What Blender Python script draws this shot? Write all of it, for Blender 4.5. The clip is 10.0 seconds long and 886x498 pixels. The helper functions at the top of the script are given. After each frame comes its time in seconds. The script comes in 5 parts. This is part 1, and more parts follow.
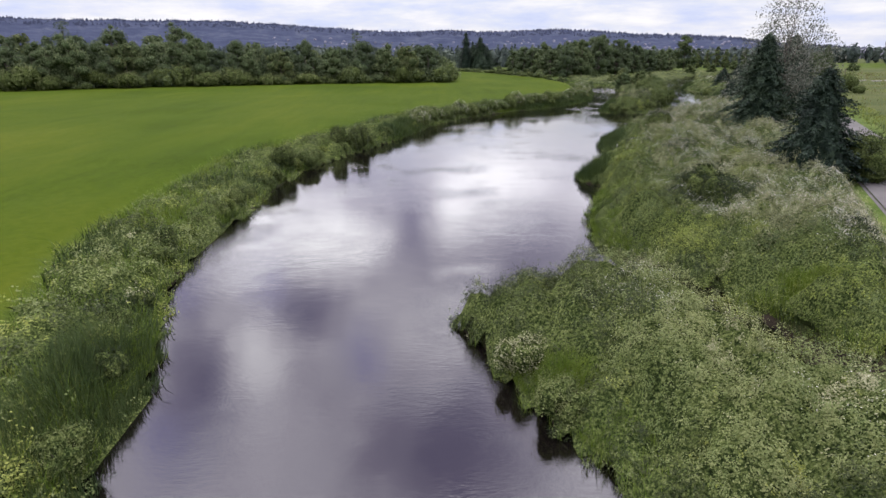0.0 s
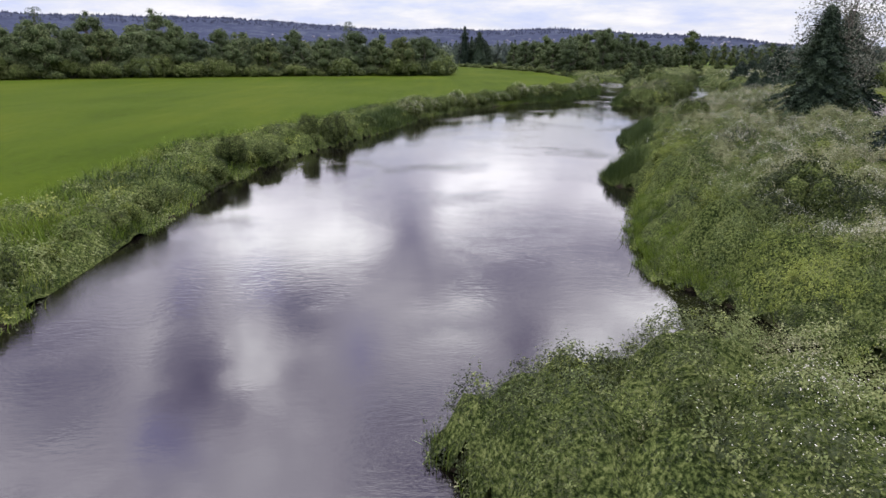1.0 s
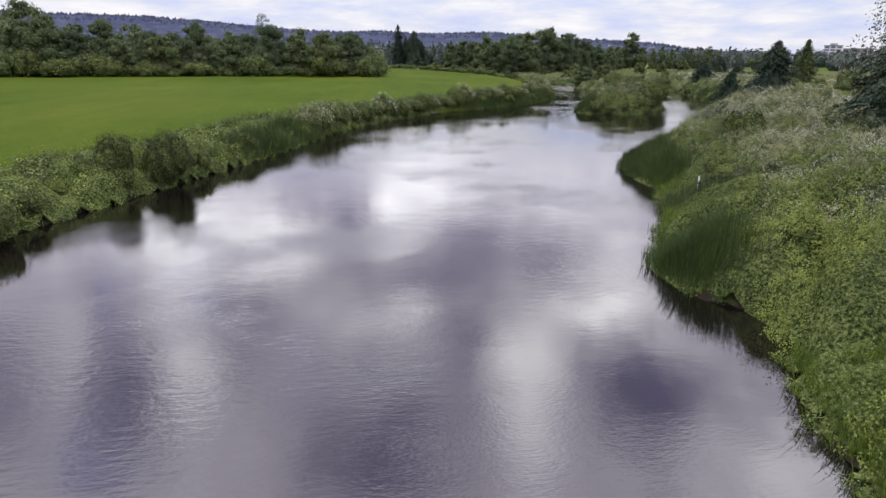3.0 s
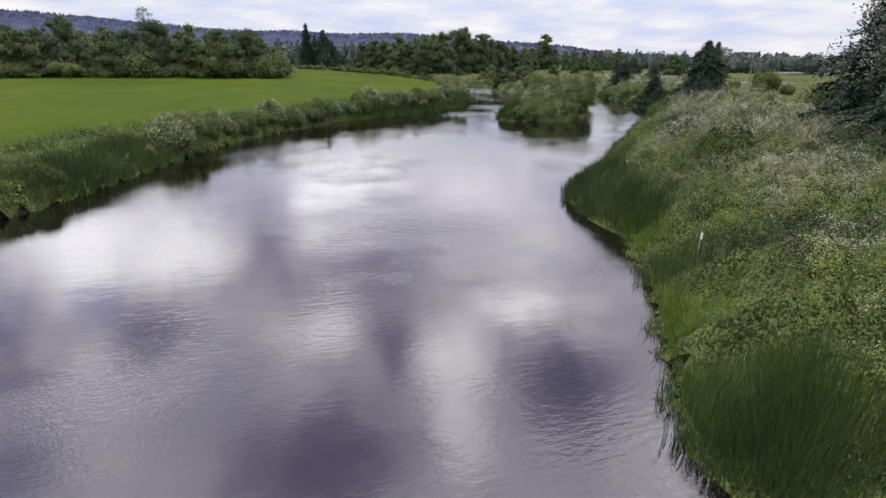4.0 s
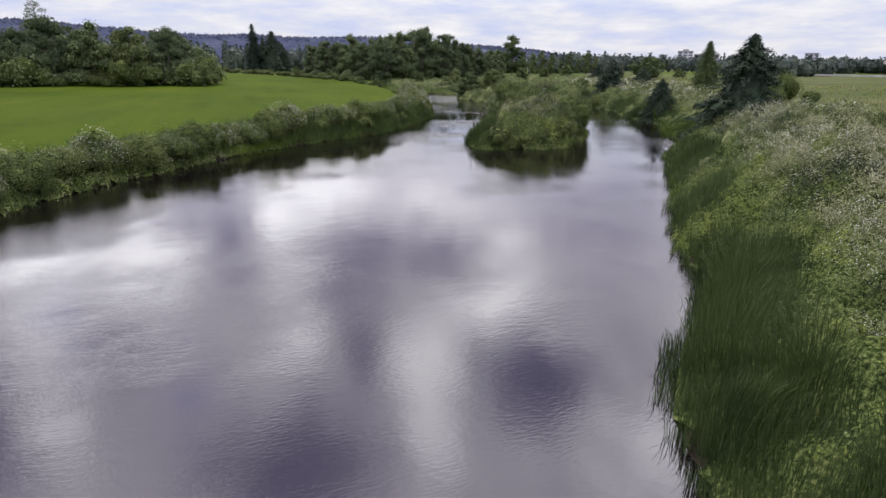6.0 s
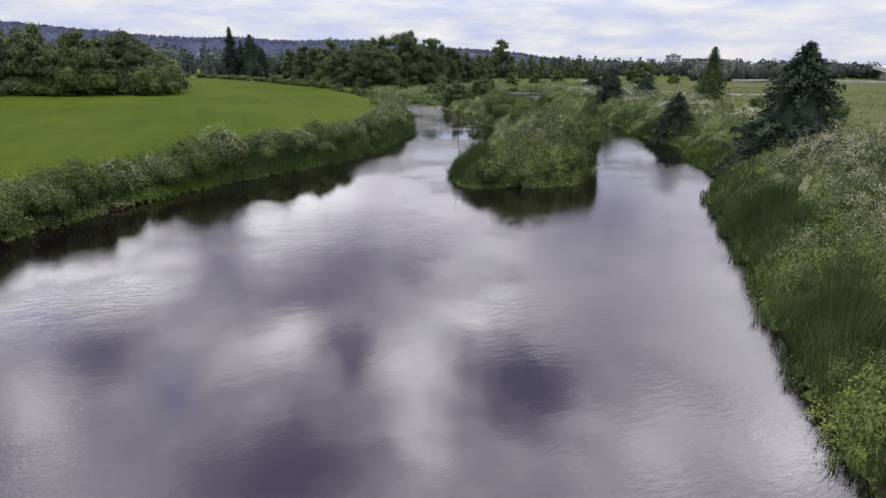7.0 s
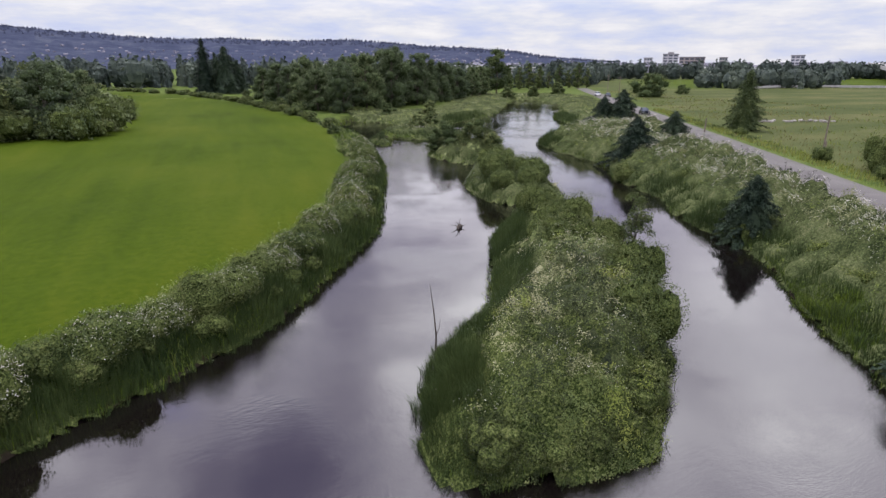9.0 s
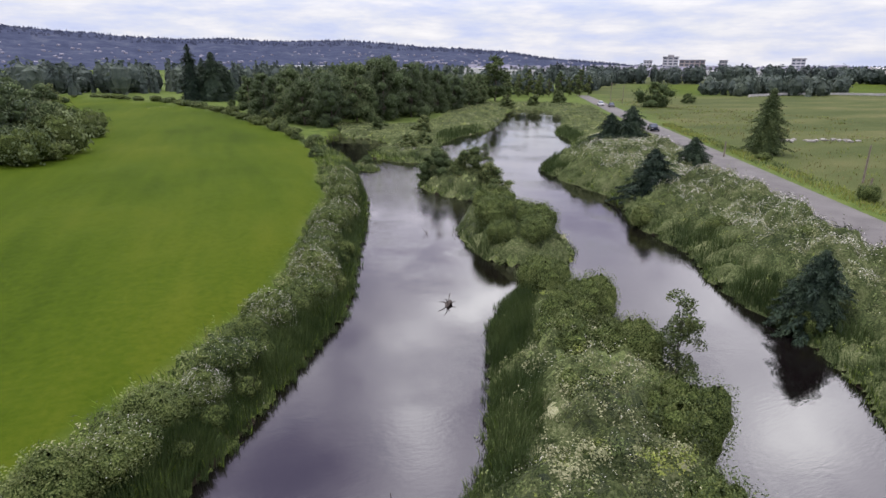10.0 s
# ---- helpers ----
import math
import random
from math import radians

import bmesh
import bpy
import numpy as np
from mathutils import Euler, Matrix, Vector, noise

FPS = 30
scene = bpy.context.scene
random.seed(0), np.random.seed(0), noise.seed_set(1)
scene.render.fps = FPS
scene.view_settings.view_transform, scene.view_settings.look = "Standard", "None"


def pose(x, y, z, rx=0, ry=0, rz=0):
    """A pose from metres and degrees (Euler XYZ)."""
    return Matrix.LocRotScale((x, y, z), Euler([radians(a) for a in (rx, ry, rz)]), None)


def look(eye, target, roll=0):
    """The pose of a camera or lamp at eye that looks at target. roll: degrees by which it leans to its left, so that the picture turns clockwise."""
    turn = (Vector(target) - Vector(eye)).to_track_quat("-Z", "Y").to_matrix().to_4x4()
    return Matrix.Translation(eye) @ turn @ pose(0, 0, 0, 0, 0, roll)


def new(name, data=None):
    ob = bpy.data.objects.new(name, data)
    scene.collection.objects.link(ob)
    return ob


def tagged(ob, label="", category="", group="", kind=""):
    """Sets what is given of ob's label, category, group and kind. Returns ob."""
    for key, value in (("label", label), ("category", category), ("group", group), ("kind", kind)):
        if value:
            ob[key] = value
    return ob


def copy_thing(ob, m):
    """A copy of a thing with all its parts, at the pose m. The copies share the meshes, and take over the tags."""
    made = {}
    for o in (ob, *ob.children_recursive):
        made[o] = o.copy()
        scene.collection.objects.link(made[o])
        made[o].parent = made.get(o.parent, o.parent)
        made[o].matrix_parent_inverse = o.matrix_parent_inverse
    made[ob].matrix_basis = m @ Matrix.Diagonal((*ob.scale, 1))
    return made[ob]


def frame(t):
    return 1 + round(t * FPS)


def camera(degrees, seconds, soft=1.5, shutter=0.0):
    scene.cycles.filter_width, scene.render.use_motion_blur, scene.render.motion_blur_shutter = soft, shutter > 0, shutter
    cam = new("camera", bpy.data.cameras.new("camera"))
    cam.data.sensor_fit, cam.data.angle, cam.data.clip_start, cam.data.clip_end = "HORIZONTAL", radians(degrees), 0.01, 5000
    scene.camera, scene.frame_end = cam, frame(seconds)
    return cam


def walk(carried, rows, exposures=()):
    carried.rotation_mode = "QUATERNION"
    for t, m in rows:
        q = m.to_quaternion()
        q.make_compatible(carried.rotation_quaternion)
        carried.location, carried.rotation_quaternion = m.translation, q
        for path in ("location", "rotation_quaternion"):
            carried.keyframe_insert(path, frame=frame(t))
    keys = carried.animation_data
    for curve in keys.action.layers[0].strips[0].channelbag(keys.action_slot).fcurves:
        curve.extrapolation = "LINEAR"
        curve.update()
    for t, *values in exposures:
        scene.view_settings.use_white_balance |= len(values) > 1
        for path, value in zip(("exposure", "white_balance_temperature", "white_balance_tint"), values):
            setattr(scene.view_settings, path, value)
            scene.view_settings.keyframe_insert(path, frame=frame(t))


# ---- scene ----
cam = camera(75.8, 10.0)
PATH = [
    (0, (-2.276, -0.263, 10.056), (-2.213, 1.629, 9.411), -0.4),
    (0.5, (-1.773, 4.702, 9.149), (-1.708, 6.592, 8.499), -0.2),
    (1, (-1.34, 9.872, 8.014), (-1.269, 11.763, 7.365), 0.05),
    (1.5, (-0.862, 15.12, 7.104), (-0.786, 17.012, 6.461), 0.25),
    (2, (-0.381, 20.444, 6.936), (-0.267, 22.333, 6.291), 0.35),
    (3.3, (1.686, 33.456, 6.839), (2.022, 35.322, 6.203), 0.65),
    (3.5, (2.246, 35.491, 6.818), (2.628, 37.349, 6.183), 0.7),
    (4, (4.065, 40.565, 6.704), (4.608, 42.383, 6.072), 0.9),
    (4.5, (5.878, 45.469, 6.691), (6.416, 47.29, 6.062), 0.7),
    (5, (7.563, 50.443, 6.684), (8.105, 52.263, 6.056), 0.8),
    (5.5, (9.452, 55.35, 6.624), (10.05, 57.153, 5.996), 0.7),
    (7, (15.850, 70.190, 7.340), (16.538, 71.967, 6.730), 0.7),
    (7.5, (18.355, 75.626, 8.705), (19.046, 77.395, 8.077), 0.7),
    (8, (20.563, 80.33, 9.944), (21.255, 82.099, 9.319), 0.5),
    (8.5, (22.648, 84.819, 11.244), (23.343, 86.59, 10.627), 0.15),
    (9, (24.646, 89.242, 12.743), (25.344, 91.012, 12.127), 0.1),
    (9.5, (26.816, 93.721, 14.086), (27.515, 95.49, 13.471), 0.2),
    (10, (29.148, 98.401, 15.132), (29.852, 100.169, 14.518), 0.3),
]
walk(cam, [(t, look(eye, target, roll)) for t, eye, target, roll in PATH], exposures=[(t, e, 6350, 15) for t, e in ((0.0, 0.45), (2.0, 0.44), (3.5, 0.37), (4.5, 0.34), (5.5, 0.32), (7.0, 0.24), (7.6, 0.15), (8.5, 0.23), (9.5, 0.34), (10.0, 0.36))])

# ---- light: a bright, broken overcast ----
SUN_AZ, SUN_EL = -20.0, 63.0


class Net:
    """Short forms for building a node tree."""

    def __init__(self, tree):
        self.tree = tree
        tree.nodes.clear()

    def put(self, kind, **inputs):
        n = self.tree.nodes.new(kind)
        self.fill(n, inputs)
        return n

    def fill(self, n, inputs):
        for key, value in inputs.items():
            k = int(key[1:]) if key[0] == "i" and key[1:].isdigit() else key.replace("_", " ")
            if isinstance(value, bpy.types.NodeSocket):
                self.tree.links.new(value, n.inputs[k])
            else:
                n.inputs[k].default_value = value

    def math(self, op, a, b=0.0, c=0.0):
        n = self.tree.nodes.new("ShaderNodeMath")
        n.operation = op
        self.fill(n, {"i0": a, "i1": b, "i2": c})
        return n.outputs[0]

    def vec(self, op, a, b=(0, 0, 0), c=(0, 0, 0)):
        n = self.tree.nodes.new("ShaderNodeVectorMath")
        n.operation = op
        self.fill(n, {"i0": a, "i1": b, "i2": c})
        return n.outputs["Value"] if op in ("DOT_PRODUCT", "LENGTH") else n.outputs[0]

    def scaled(self, a, s):
        n = self.tree.nodes.new("ShaderNodeVectorMath")
        n.operation = "SCALE"
        self.fill(n, {"i0": a, "Scale": s})
        return n.outputs[0]

    def noise(self, v, scale, detail=3.0, rough=0.55):
        return self.put("ShaderNodeTexNoise", Vector=v, Scale=scale, Detail=detail, Roughness=rough)

    def ramp(self, fac, stops):
        n = self.put("ShaderNodeValToRGB", Fac=fac)
        es = n.color_ramp.elements
        while len(es) < len(stops):
            es.new(0.5)
        for e, (p, c) in zip(es, stops):
            e.position, e.color = p, (*c, 1)
        return n.outputs[0]

    def span(self, v, a, b, c=0.0, d=1.0):
        n = self.tree.nodes.new("ShaderNodeMapRange")
        n.interpolation_type = "SMOOTHSTEP"
        self.fill(n, {"i0": v, "i1": a, "i2": b, "i3": c, "i4": d})
        return n.outputs[0]

    def mix(self, fac, a, b, blend="MIX"):
        n = self.tree.nodes.new("ShaderNodeMix")
        n.data_type, n.blend_type = "RGBA", blend
        self.fill(n, {"i0": fac, "i6": a, "i7": b})
        return n.outputs[2]


world = bpy.data.worlds.new("sky")
scene.world = world
world.use_nodes = True
w = Net(world.node_tree)
direction = w.put("ShaderNodeTexCoord").outputs["Generated"]
axes = w.put("ShaderNodeSeparateXYZ", i0=direction)
azimuth = w.math("ARCTAN2", axes.outputs[0], axes.outputs[1])
elevation = w.math("ARCSINE", axes.outputs[2])
flat = w.put("ShaderNodeCombineXYZ", i0=azimuth, i1=elevation, i2=0.0).outputs[0]
wobble = w.vec("SUBTRACT", w.noise(direction, 9.0, 6.0, 0.6).outputs["Color"], (0.5, 0.5, 0.5))
flat_w = w.vec("MULTIPLY_ADD", wobble, (0.17, 0.12, 0.0), flat)
# single clouds: azimuth, elevation, half widths (degrees), brightness
CLOUDS = [
    (8.5, 12.0, 5.0, 3.2, 0.42),
    (3.2, 15.8, 3.2, 3.0, 0.36),
    (-9.5, 17.0, 4.6, 3.6, 0.50),
    (-17.8, 16.8, 4.2, 3.6, 0.46),
    (27.0, 23.2, 5.2, 2.6, 0.46),
    (4.2, 26.2, 5.6, 2.3, 0.40),
    (-18.6, 28.4, 2.4, 3.8, 0.34),
    (45.0, 34.5, 5.5, 4.0, 0.26),
    (-27.0, 23.0, 2.2, 3.0, 0.22),
    (20.0, 12.0, 4.0, 3.0, 0.22),
    (26.5, 17.6, 3.6, 2.4, 0.20),
    (20.5, 27.2, 4.5, 3.4, 0.20),
    (50.0, 21.5, 7.0, 4.5, 0.30),
    (58.0, 30.0, 5.5, 5.5, 0.42),
    (18.5, 33.0, 3.8, 7.0, 0.34),
    (-1.0, 16.8, 2.2, 3.8, -0.30),
    (-4.5, 12.0, 3.0, 2.6, -0.16),
    (7.0, 21.2, 5.6, 2.6, -0.26),
    (12.0, 17.8, 3.4, 3.0, -0.16),
    (19.5, 19.4, 4.2, 2.6, -0.22),
    (30.8, 30.4, 5.2, 4.0, -0.60),
    (3.0, 38.6, 10.0, 4.6, -0.55),
    (-25.0, 21.2, 2.6, 3.0, -0.32),
    (-24.0, 29.0, 3.4, 5.0, -0.42),
    (-12.6, 24.6, 3.8, 3.0, -0.36),
    (11.2, 28.2, 2.6, 3.2, -0.32),
    (36.5, 13.4, 5.6, 3.4, -0.30),
    (-36.0, 24.5, 4.6, 5.0, -0.36),
    (-8.5, 33.0, 5.0, 2.6, -0.10),
]
# gaps in the cloud: azimuth, elevation, half widths (degrees)
GAPS = [(-6.4, 28.8, 2.3, 2.1), (-17.2, 21.2, 1.9, 2.0), (-28.0, 34.0, 3.0, 3.0), (-24.0, 21.0, 1.4, 1.6)]


def bump_at(ca, ce, wa, we):
    sa, se = 1 / radians(wa), 1 / radians(we)
    q = w.vec("MULTIPLY_ADD", flat_w, (sa, se, 0), (-radians(ca) * sa, -radians(ce) * se, 0))
    return w.math("POWER", 0.3679, w.vec("DOT_PRODUCT", q, q))


total = 0.0
for ca, ce, wa, we, amount in CLOUDS:
    total = w.math("MULTIPLY_ADD", bump_at(ca, ce, wa, we), amount, total)
clear = 0.0
for ca, ce, wa, we in GAPS:
    clear = w.math("ADD", bump_at(ca, ce, wa, we), clear)
stretch = w.vec("MULTIPLY", flat, (1.0, 2.6, 1.0))
broad = w.noise(stretch, 3.2, 6.0, 0.6).outputs["Fac"]
fine = w.noise(w.vec("MULTIPLY", flat, (1.0, 3.5, 1.0)), 9.0, 5.0, 0.6).outputs["Fac"]
cover = w.math("MULTIPLY_ADD", fine, 0.46, w.math("MULTIPLY_ADD", broad, 0.46, 0.04))
cover = w.math("MULTIPLY_ADD", total, 1.0, cover)
high = w.ramp(cover, [(0.0, (0.17, 0.148, 0.235)), (0.25, (0.315, 0.285, 0.37)), (0.52, (0.57, 0.55, 0.61)), (0.78, (0.93, 0.92, 0.95)), (1.0, (1.32, 1.32, 1.30))])
bands = w.noise(w.vec("MULTIPLY", flat, (1.0, 4.5, 1.0)), 6.5, 6.0, 0.6).outputs["Fac"]
low_cover = w.math("ADD", w.math("MULTIPLY_ADD", bands, 1.8, -0.40), w.math("MULTIPLY", total, 0.5))
low = w.ramp(low_cover, [(0.08, (0.42, 0.48, 0.68)), (0.30, (0.51, 0.56, 0.71)), (0.48, (0.60, 0.625, 0.70)), (0.62, (0.69, 0.695, 0.715)), (0.9, (0.82, 0.81, 0.78))])
grey = w.mix(w.span(elevation, radians(5.0), radians(13.0)), low, high)
# thin haze along the horizon, brighter cloud above it
lift = w.math("ADD", w.span(elevation, radians(4.0), radians(14.0), 0.98, 2.0), w.math("ADD", w.span(elevation, radians(18.0), radians(45.0), 0.0, 1.15), w.span(elevation, radians(42.0), radians(75.0), 0.0, 1.6)))
blue = w.put("ShaderNodeTexSky")
blue.sky_type, blue.sun_disc = "NISHITA", False
blue.sun_elevation, blue.sun_rotation = radians(SUN_EL), radians(SUN_AZ)
both = w.mix(w.span(cover, 0.25, 0.6, 0.80, 0.97), w.scaled(blue.outputs[0], 0.10), w.scaled(grey, lift))
both = w.mix(w.math("MULTIPLY", clear, 0.55), both, (0.42, 0.42, 1.05, 1))
w.put("ShaderNodeOutputWorld", Surface=w.put("ShaderNodeBackground", Color=both, Strength=1.0).outputs[0])

sun = new("sun", bpy.data.lights.new("sun", "SUN"))
sun.data.energy, sun.data.angle, sun.data.color = 1.45, radians(12), (1.0, 0.96, 0.9)
sun.matrix_world = look((math.sin(radians(SUN_AZ)) * 100, math.cos(radians(SUN_AZ)) * 100, math.tan(radians(SUN_EL)) * 100), (0, 0, 0))

# ---- materials ----


def material(name):
    m = bpy.data.materials.new(name)
    m.use_nodes = True
    return m, Net(m.node_tree)


def finish(n, base, rough=0.7, bump=None, strength=0.3, distance=0.05, thin=0.0, metal=0.0, spec=0.3):
    bsdf = n.put("ShaderNodeBsdfPrincipled", Base_Color=base, Roughness=rough, Metallic=metal)
    bsdf.inputs["Specular IOR Level"].default_value = spec
    if bump is not None:
        b = n.put("ShaderNodeBump", Height=bump, Strength=strength, Distance=distance)
        n.tree.links.new(b.outputs[0], bsdf.inputs["Normal"])
    out = bsdf.outputs[0]
    if thin:
        t = n.put("ShaderNodeBsdfTranslucent", Color=base)
        out = n.put("ShaderNodeMixShader", i0=thin, i1=out, i2=t.outputs[0]).outputs[0]
    n.put("ShaderNodeOutputMaterial", Surface=out)


def leaf_material(name, dark, mid, light, patch=0.25, rough=0.6, thin=0.16, clump=1.9, fine=13.0, grain=0.85):
    """Foliage: every leaf differs a little, and so does every patch of some metres."""
    m, n = material(name)
    where = n.put("ShaderNodeNewGeometry")
    own = n.put("ShaderNodeObjectInfo").outputs["Random"]
    one = where.outputs["Random Per Island"]
    soft = n.noise(where.outputs["Position"], patch, 4.0).outputs["Fac"]
    tuft = n.noise(where.outputs["Position"], clump, 3.0, 0.6).outputs["Fac"]
    f = n.math("MULTIPLY_ADD", one, 0.17, n.math("MULTIPLY_ADD", soft, 1.2, n.math("MULTIPLY_ADD", tuft, 1.0, -0.66)))
    leafy = n.noise(where.outputs["Position"], fine, 3.0, 0.65).outputs["Fac"]
    f = n.math("ADD", f, n.math("MULTIPLY_ADD", leafy, 2 * grain, -grain))
    f = n.math("ADD", f, n.math("MULTIPLY_ADD", own, 0.36, -0.18))
    # darkest tone of the noise: shaded gaps between leaves, painted in
    deep = tuple(0.45 * c for c in dark)
    finish(n, n.ramp(f, [(0.0, deep), (0.2, dark), (0.48, mid), (0.9, light)]), rough, leafy, 0.7, 0.6 / fine, thin=thin, spec=0.12)
    return m


BRAMBLE = leaf_material("bramble leaf", (0.042, 0.064, 0.021), (0.102, 0.134, 0.042), (0.185, 0.206, 0.082), 0.22)
BRAMBLE_PALE = leaf_material("pale bramble leaf", (0.104, 0.120, 0.054), (0.205, 0.214, 0.110), (0.33, 0.33, 0.205), 0.3, 0.7)
HERB = leaf_material("yellow-green herb leaf", (0.066, 0.098, 0.020), (0.150, 0.186, 0.036), (0.235, 0.258, 0.066), 0.3, grain=0.7)
REED = leaf_material("reed blade", (0.016, 0.031, 0.011), (0.033, 0.056, 0.017), (0.062, 0.090, 0.028), 0.35, 0.6, clump=0.9, grain=0.3)
RUSH = leaf_material("bright sedge blade", (0.050, 0.088, 0.011), (0.092, 0.145, 0.017), (0.150, 0.200, 0.028), 0.3, 0.55, grain=0.3)
STRAW = leaf_material("dry grass", (0.078, 0.078, 0.027), (0.140, 0.129, 0.051), (0.218, 0.195, 0.094), 0.4)
BROAD = leaf_material("broad leaf", (0.032, 0.051, 0.019), (0.069, 0.097, 0.033), (0.132, 0.158, 0.053), 0.12)
WILLOW = leaf_material("willow leaf", (0.035, 0.056, 0.018), (0.082, 0.109, 0.034), (0.148, 0.168, 0.060), 0.4)
DARKLEAF = leaf_material("dark dull leaf", (0.013, 0.021, 0.009), (0.029, 0.041, 0.015), (0.058, 0.072, 0.025), 0.4)
NEEDLE = leaf_material("spruce needle", (0.010, 0.020, 0.014), (0.020, 0.036, 0.022), (0.045, 0.068, 0.036), 0.5, 0.6, 0.05)
POPLAR = leaf_material("grey poplar leaf", (0.070, 0.078, 0.058), (0.133, 0.144, 0.109), (0.234, 0.242, 0.195), 0.6)
WOODLEAF = leaf_material("woodland leaf", (0.062, 0.086, 0.042), (0.094, 0.124, 0.054), (0.134, 0.164, 0.070), 0.10, clump=0.35, fine=2.6, grain=0.22)
WOODDARK = leaf_material("dark woodland leaf", (0.044, 0.064, 0.036), (0.072, 0.098, 0.050), (0.106, 0.134, 0.062), 0.10, clump=0.35, fine=2.6, grain=0.22)
WOODOLIVE = leaf_material("olive woodland leaf", (0.056, 0.074, 0.028), (0.086, 0.108, 0.038), (0.124, 0.146, 0.052), 0.12, clump=0.35, fine=2.6, grain=0.25)
# far trees paled and blued: haze put into the leaf colour
FAR_HAZY = leaf_material("distant wood", (0.040, 0.056, 0.050), (0.066, 0.088, 0.070), (0.10, 0.125, 0.085), 0.04, clump=0.15, fine=1.0, grain=0.5)

BLOSSOM, n = material("white blossom")
finish(n, n.ramp(n.put("ShaderNodeNewGeometry").outputs["Random Per Island"], [(0.0, (0.30, 0.31, 0.24)), (1.0, (0.62, 0.60, 0.56))]), 0.7, thin=0.2)

BARK, n = material("bark")
p = n.put("ShaderNodeNewGeometry").outputs["Position"]
g = n.noise(n.vec("MULTIPLY", p, (6, 6, 1.2)), 3.0, 5.0).outputs["Fac"]
finish(n, n.ramp(g, [(0.3, (0.035, 0.028, 0.022)), (0.7, (0.13, 0.11, 0.09))]), 0.9, g, 0.6, 0.03)

# foliage beneath the leaves: shade in the gaps painted as dark spots
THICKET, n = material("leafy thicket with shaded gaps")
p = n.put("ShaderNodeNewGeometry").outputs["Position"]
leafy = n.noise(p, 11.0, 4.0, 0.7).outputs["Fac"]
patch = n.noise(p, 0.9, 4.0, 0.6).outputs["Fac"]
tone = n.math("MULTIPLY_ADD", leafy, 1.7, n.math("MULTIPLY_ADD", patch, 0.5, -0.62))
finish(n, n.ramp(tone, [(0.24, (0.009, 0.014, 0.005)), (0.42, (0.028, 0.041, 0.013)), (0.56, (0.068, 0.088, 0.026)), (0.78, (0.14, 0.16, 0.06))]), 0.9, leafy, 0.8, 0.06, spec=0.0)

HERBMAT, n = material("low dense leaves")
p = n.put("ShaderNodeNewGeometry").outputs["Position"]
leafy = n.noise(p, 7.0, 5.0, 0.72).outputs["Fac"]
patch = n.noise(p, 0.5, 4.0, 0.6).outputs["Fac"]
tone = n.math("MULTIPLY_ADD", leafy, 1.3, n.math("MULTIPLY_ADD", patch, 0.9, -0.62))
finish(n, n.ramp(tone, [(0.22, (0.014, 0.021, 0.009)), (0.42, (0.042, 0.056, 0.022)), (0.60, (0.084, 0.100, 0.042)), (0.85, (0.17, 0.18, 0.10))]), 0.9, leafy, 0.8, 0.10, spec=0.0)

# crown cores: the shade between leaves painted in as a darker green
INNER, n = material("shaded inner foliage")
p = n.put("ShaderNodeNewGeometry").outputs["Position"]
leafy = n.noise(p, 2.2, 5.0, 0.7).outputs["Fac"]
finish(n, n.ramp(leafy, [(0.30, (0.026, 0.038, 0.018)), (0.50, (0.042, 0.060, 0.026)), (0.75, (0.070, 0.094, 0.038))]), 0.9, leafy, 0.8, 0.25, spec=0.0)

DEADWOOD, n = material("grey dead wood")
p = n.put("ShaderNodeNewGeometry").outputs["Position"]
g = n.noise(p, 14.0, 5.0).outputs["Fac"]
finish(n, n.ramp(g, [(0.3, (0.03, 0.025, 0.022)), (0.7, (0.10, 0.085, 0.07))]), 0.9, g, 0.5, 0.01)

WATER, n = material("dark river water")
p = n.put("ShaderNodeNewGeometry").outputs["Position"]
swell = n.noise(n.vec("MULTIPLY", p, (1.0, 1.6, 1.0)), 0.8, 2.0).outputs["Fac"]
rip = n.noise(n.vec("MULTIPLY", p, (1.0, 2.6, 1.0)), 2.4, 2.0, 0.5).outputs["Fac"]
gust = n.span(n.noise(p, 0.09, 4.0).outputs["Fac"], 0.42, 0.62, 0.12, 2.0)
cat_paw = n.math("POWER", 0.3679, n.math("MULTIPLY", n.vec("DOT_PRODUCT", *[n.vec("MULTIPLY_ADD", p, (0.11, 0.085, 0), (-52.5 * 0.11, -169 * 0.085, 0))] * 2), 1.0))
gust = n.math("MULTIPLY_ADD", cat_paw, 14.0, gust)
chop = n.noise(n.vec("MULTIPLY", p, (1.0, 2.4, 1.0)), 8.0, 2.0, 0.5).outputs["Fac"]
rip = n.math("MULTIPLY_ADD", chop, 0.34, rip)
fine_chop = n.noise(n.vec("MULTIPLY", p, (1.0, 2.2, 1.0)), 13.0, 2.0, 0.5).outputs["Fac"]
breeze = n.span(n.noise(p, 0.075, 3.0).outputs["Fac"], 0.44, 0.58, 0.05, 1.1)
rip = n.math("ADD", rip, n.math("MULTIPLY", fine_chop, breeze))
high = n.math("ADD", n.math("MULTIPLY", swell, 0.16), n.math("MULTIPLY", n.math("MULTIPLY", rip, 0.24), gust))
wrinkle = n.noise(n.vec("MULTIPLY", p, (1.0, 2.8, 1.0)), 5.5, 2.0, 0.5).outputs["Fac"]
high = n.math("MULTIPLY_ADD", n.math("MULTIPLY_ADD", breeze, 1.3, 0.5), n.math("MULTIPLY", wrinkle, 0.075), high)
b = n.put("ShaderNodeBump", Height=high, Strength=0.17, Distance=0.10)
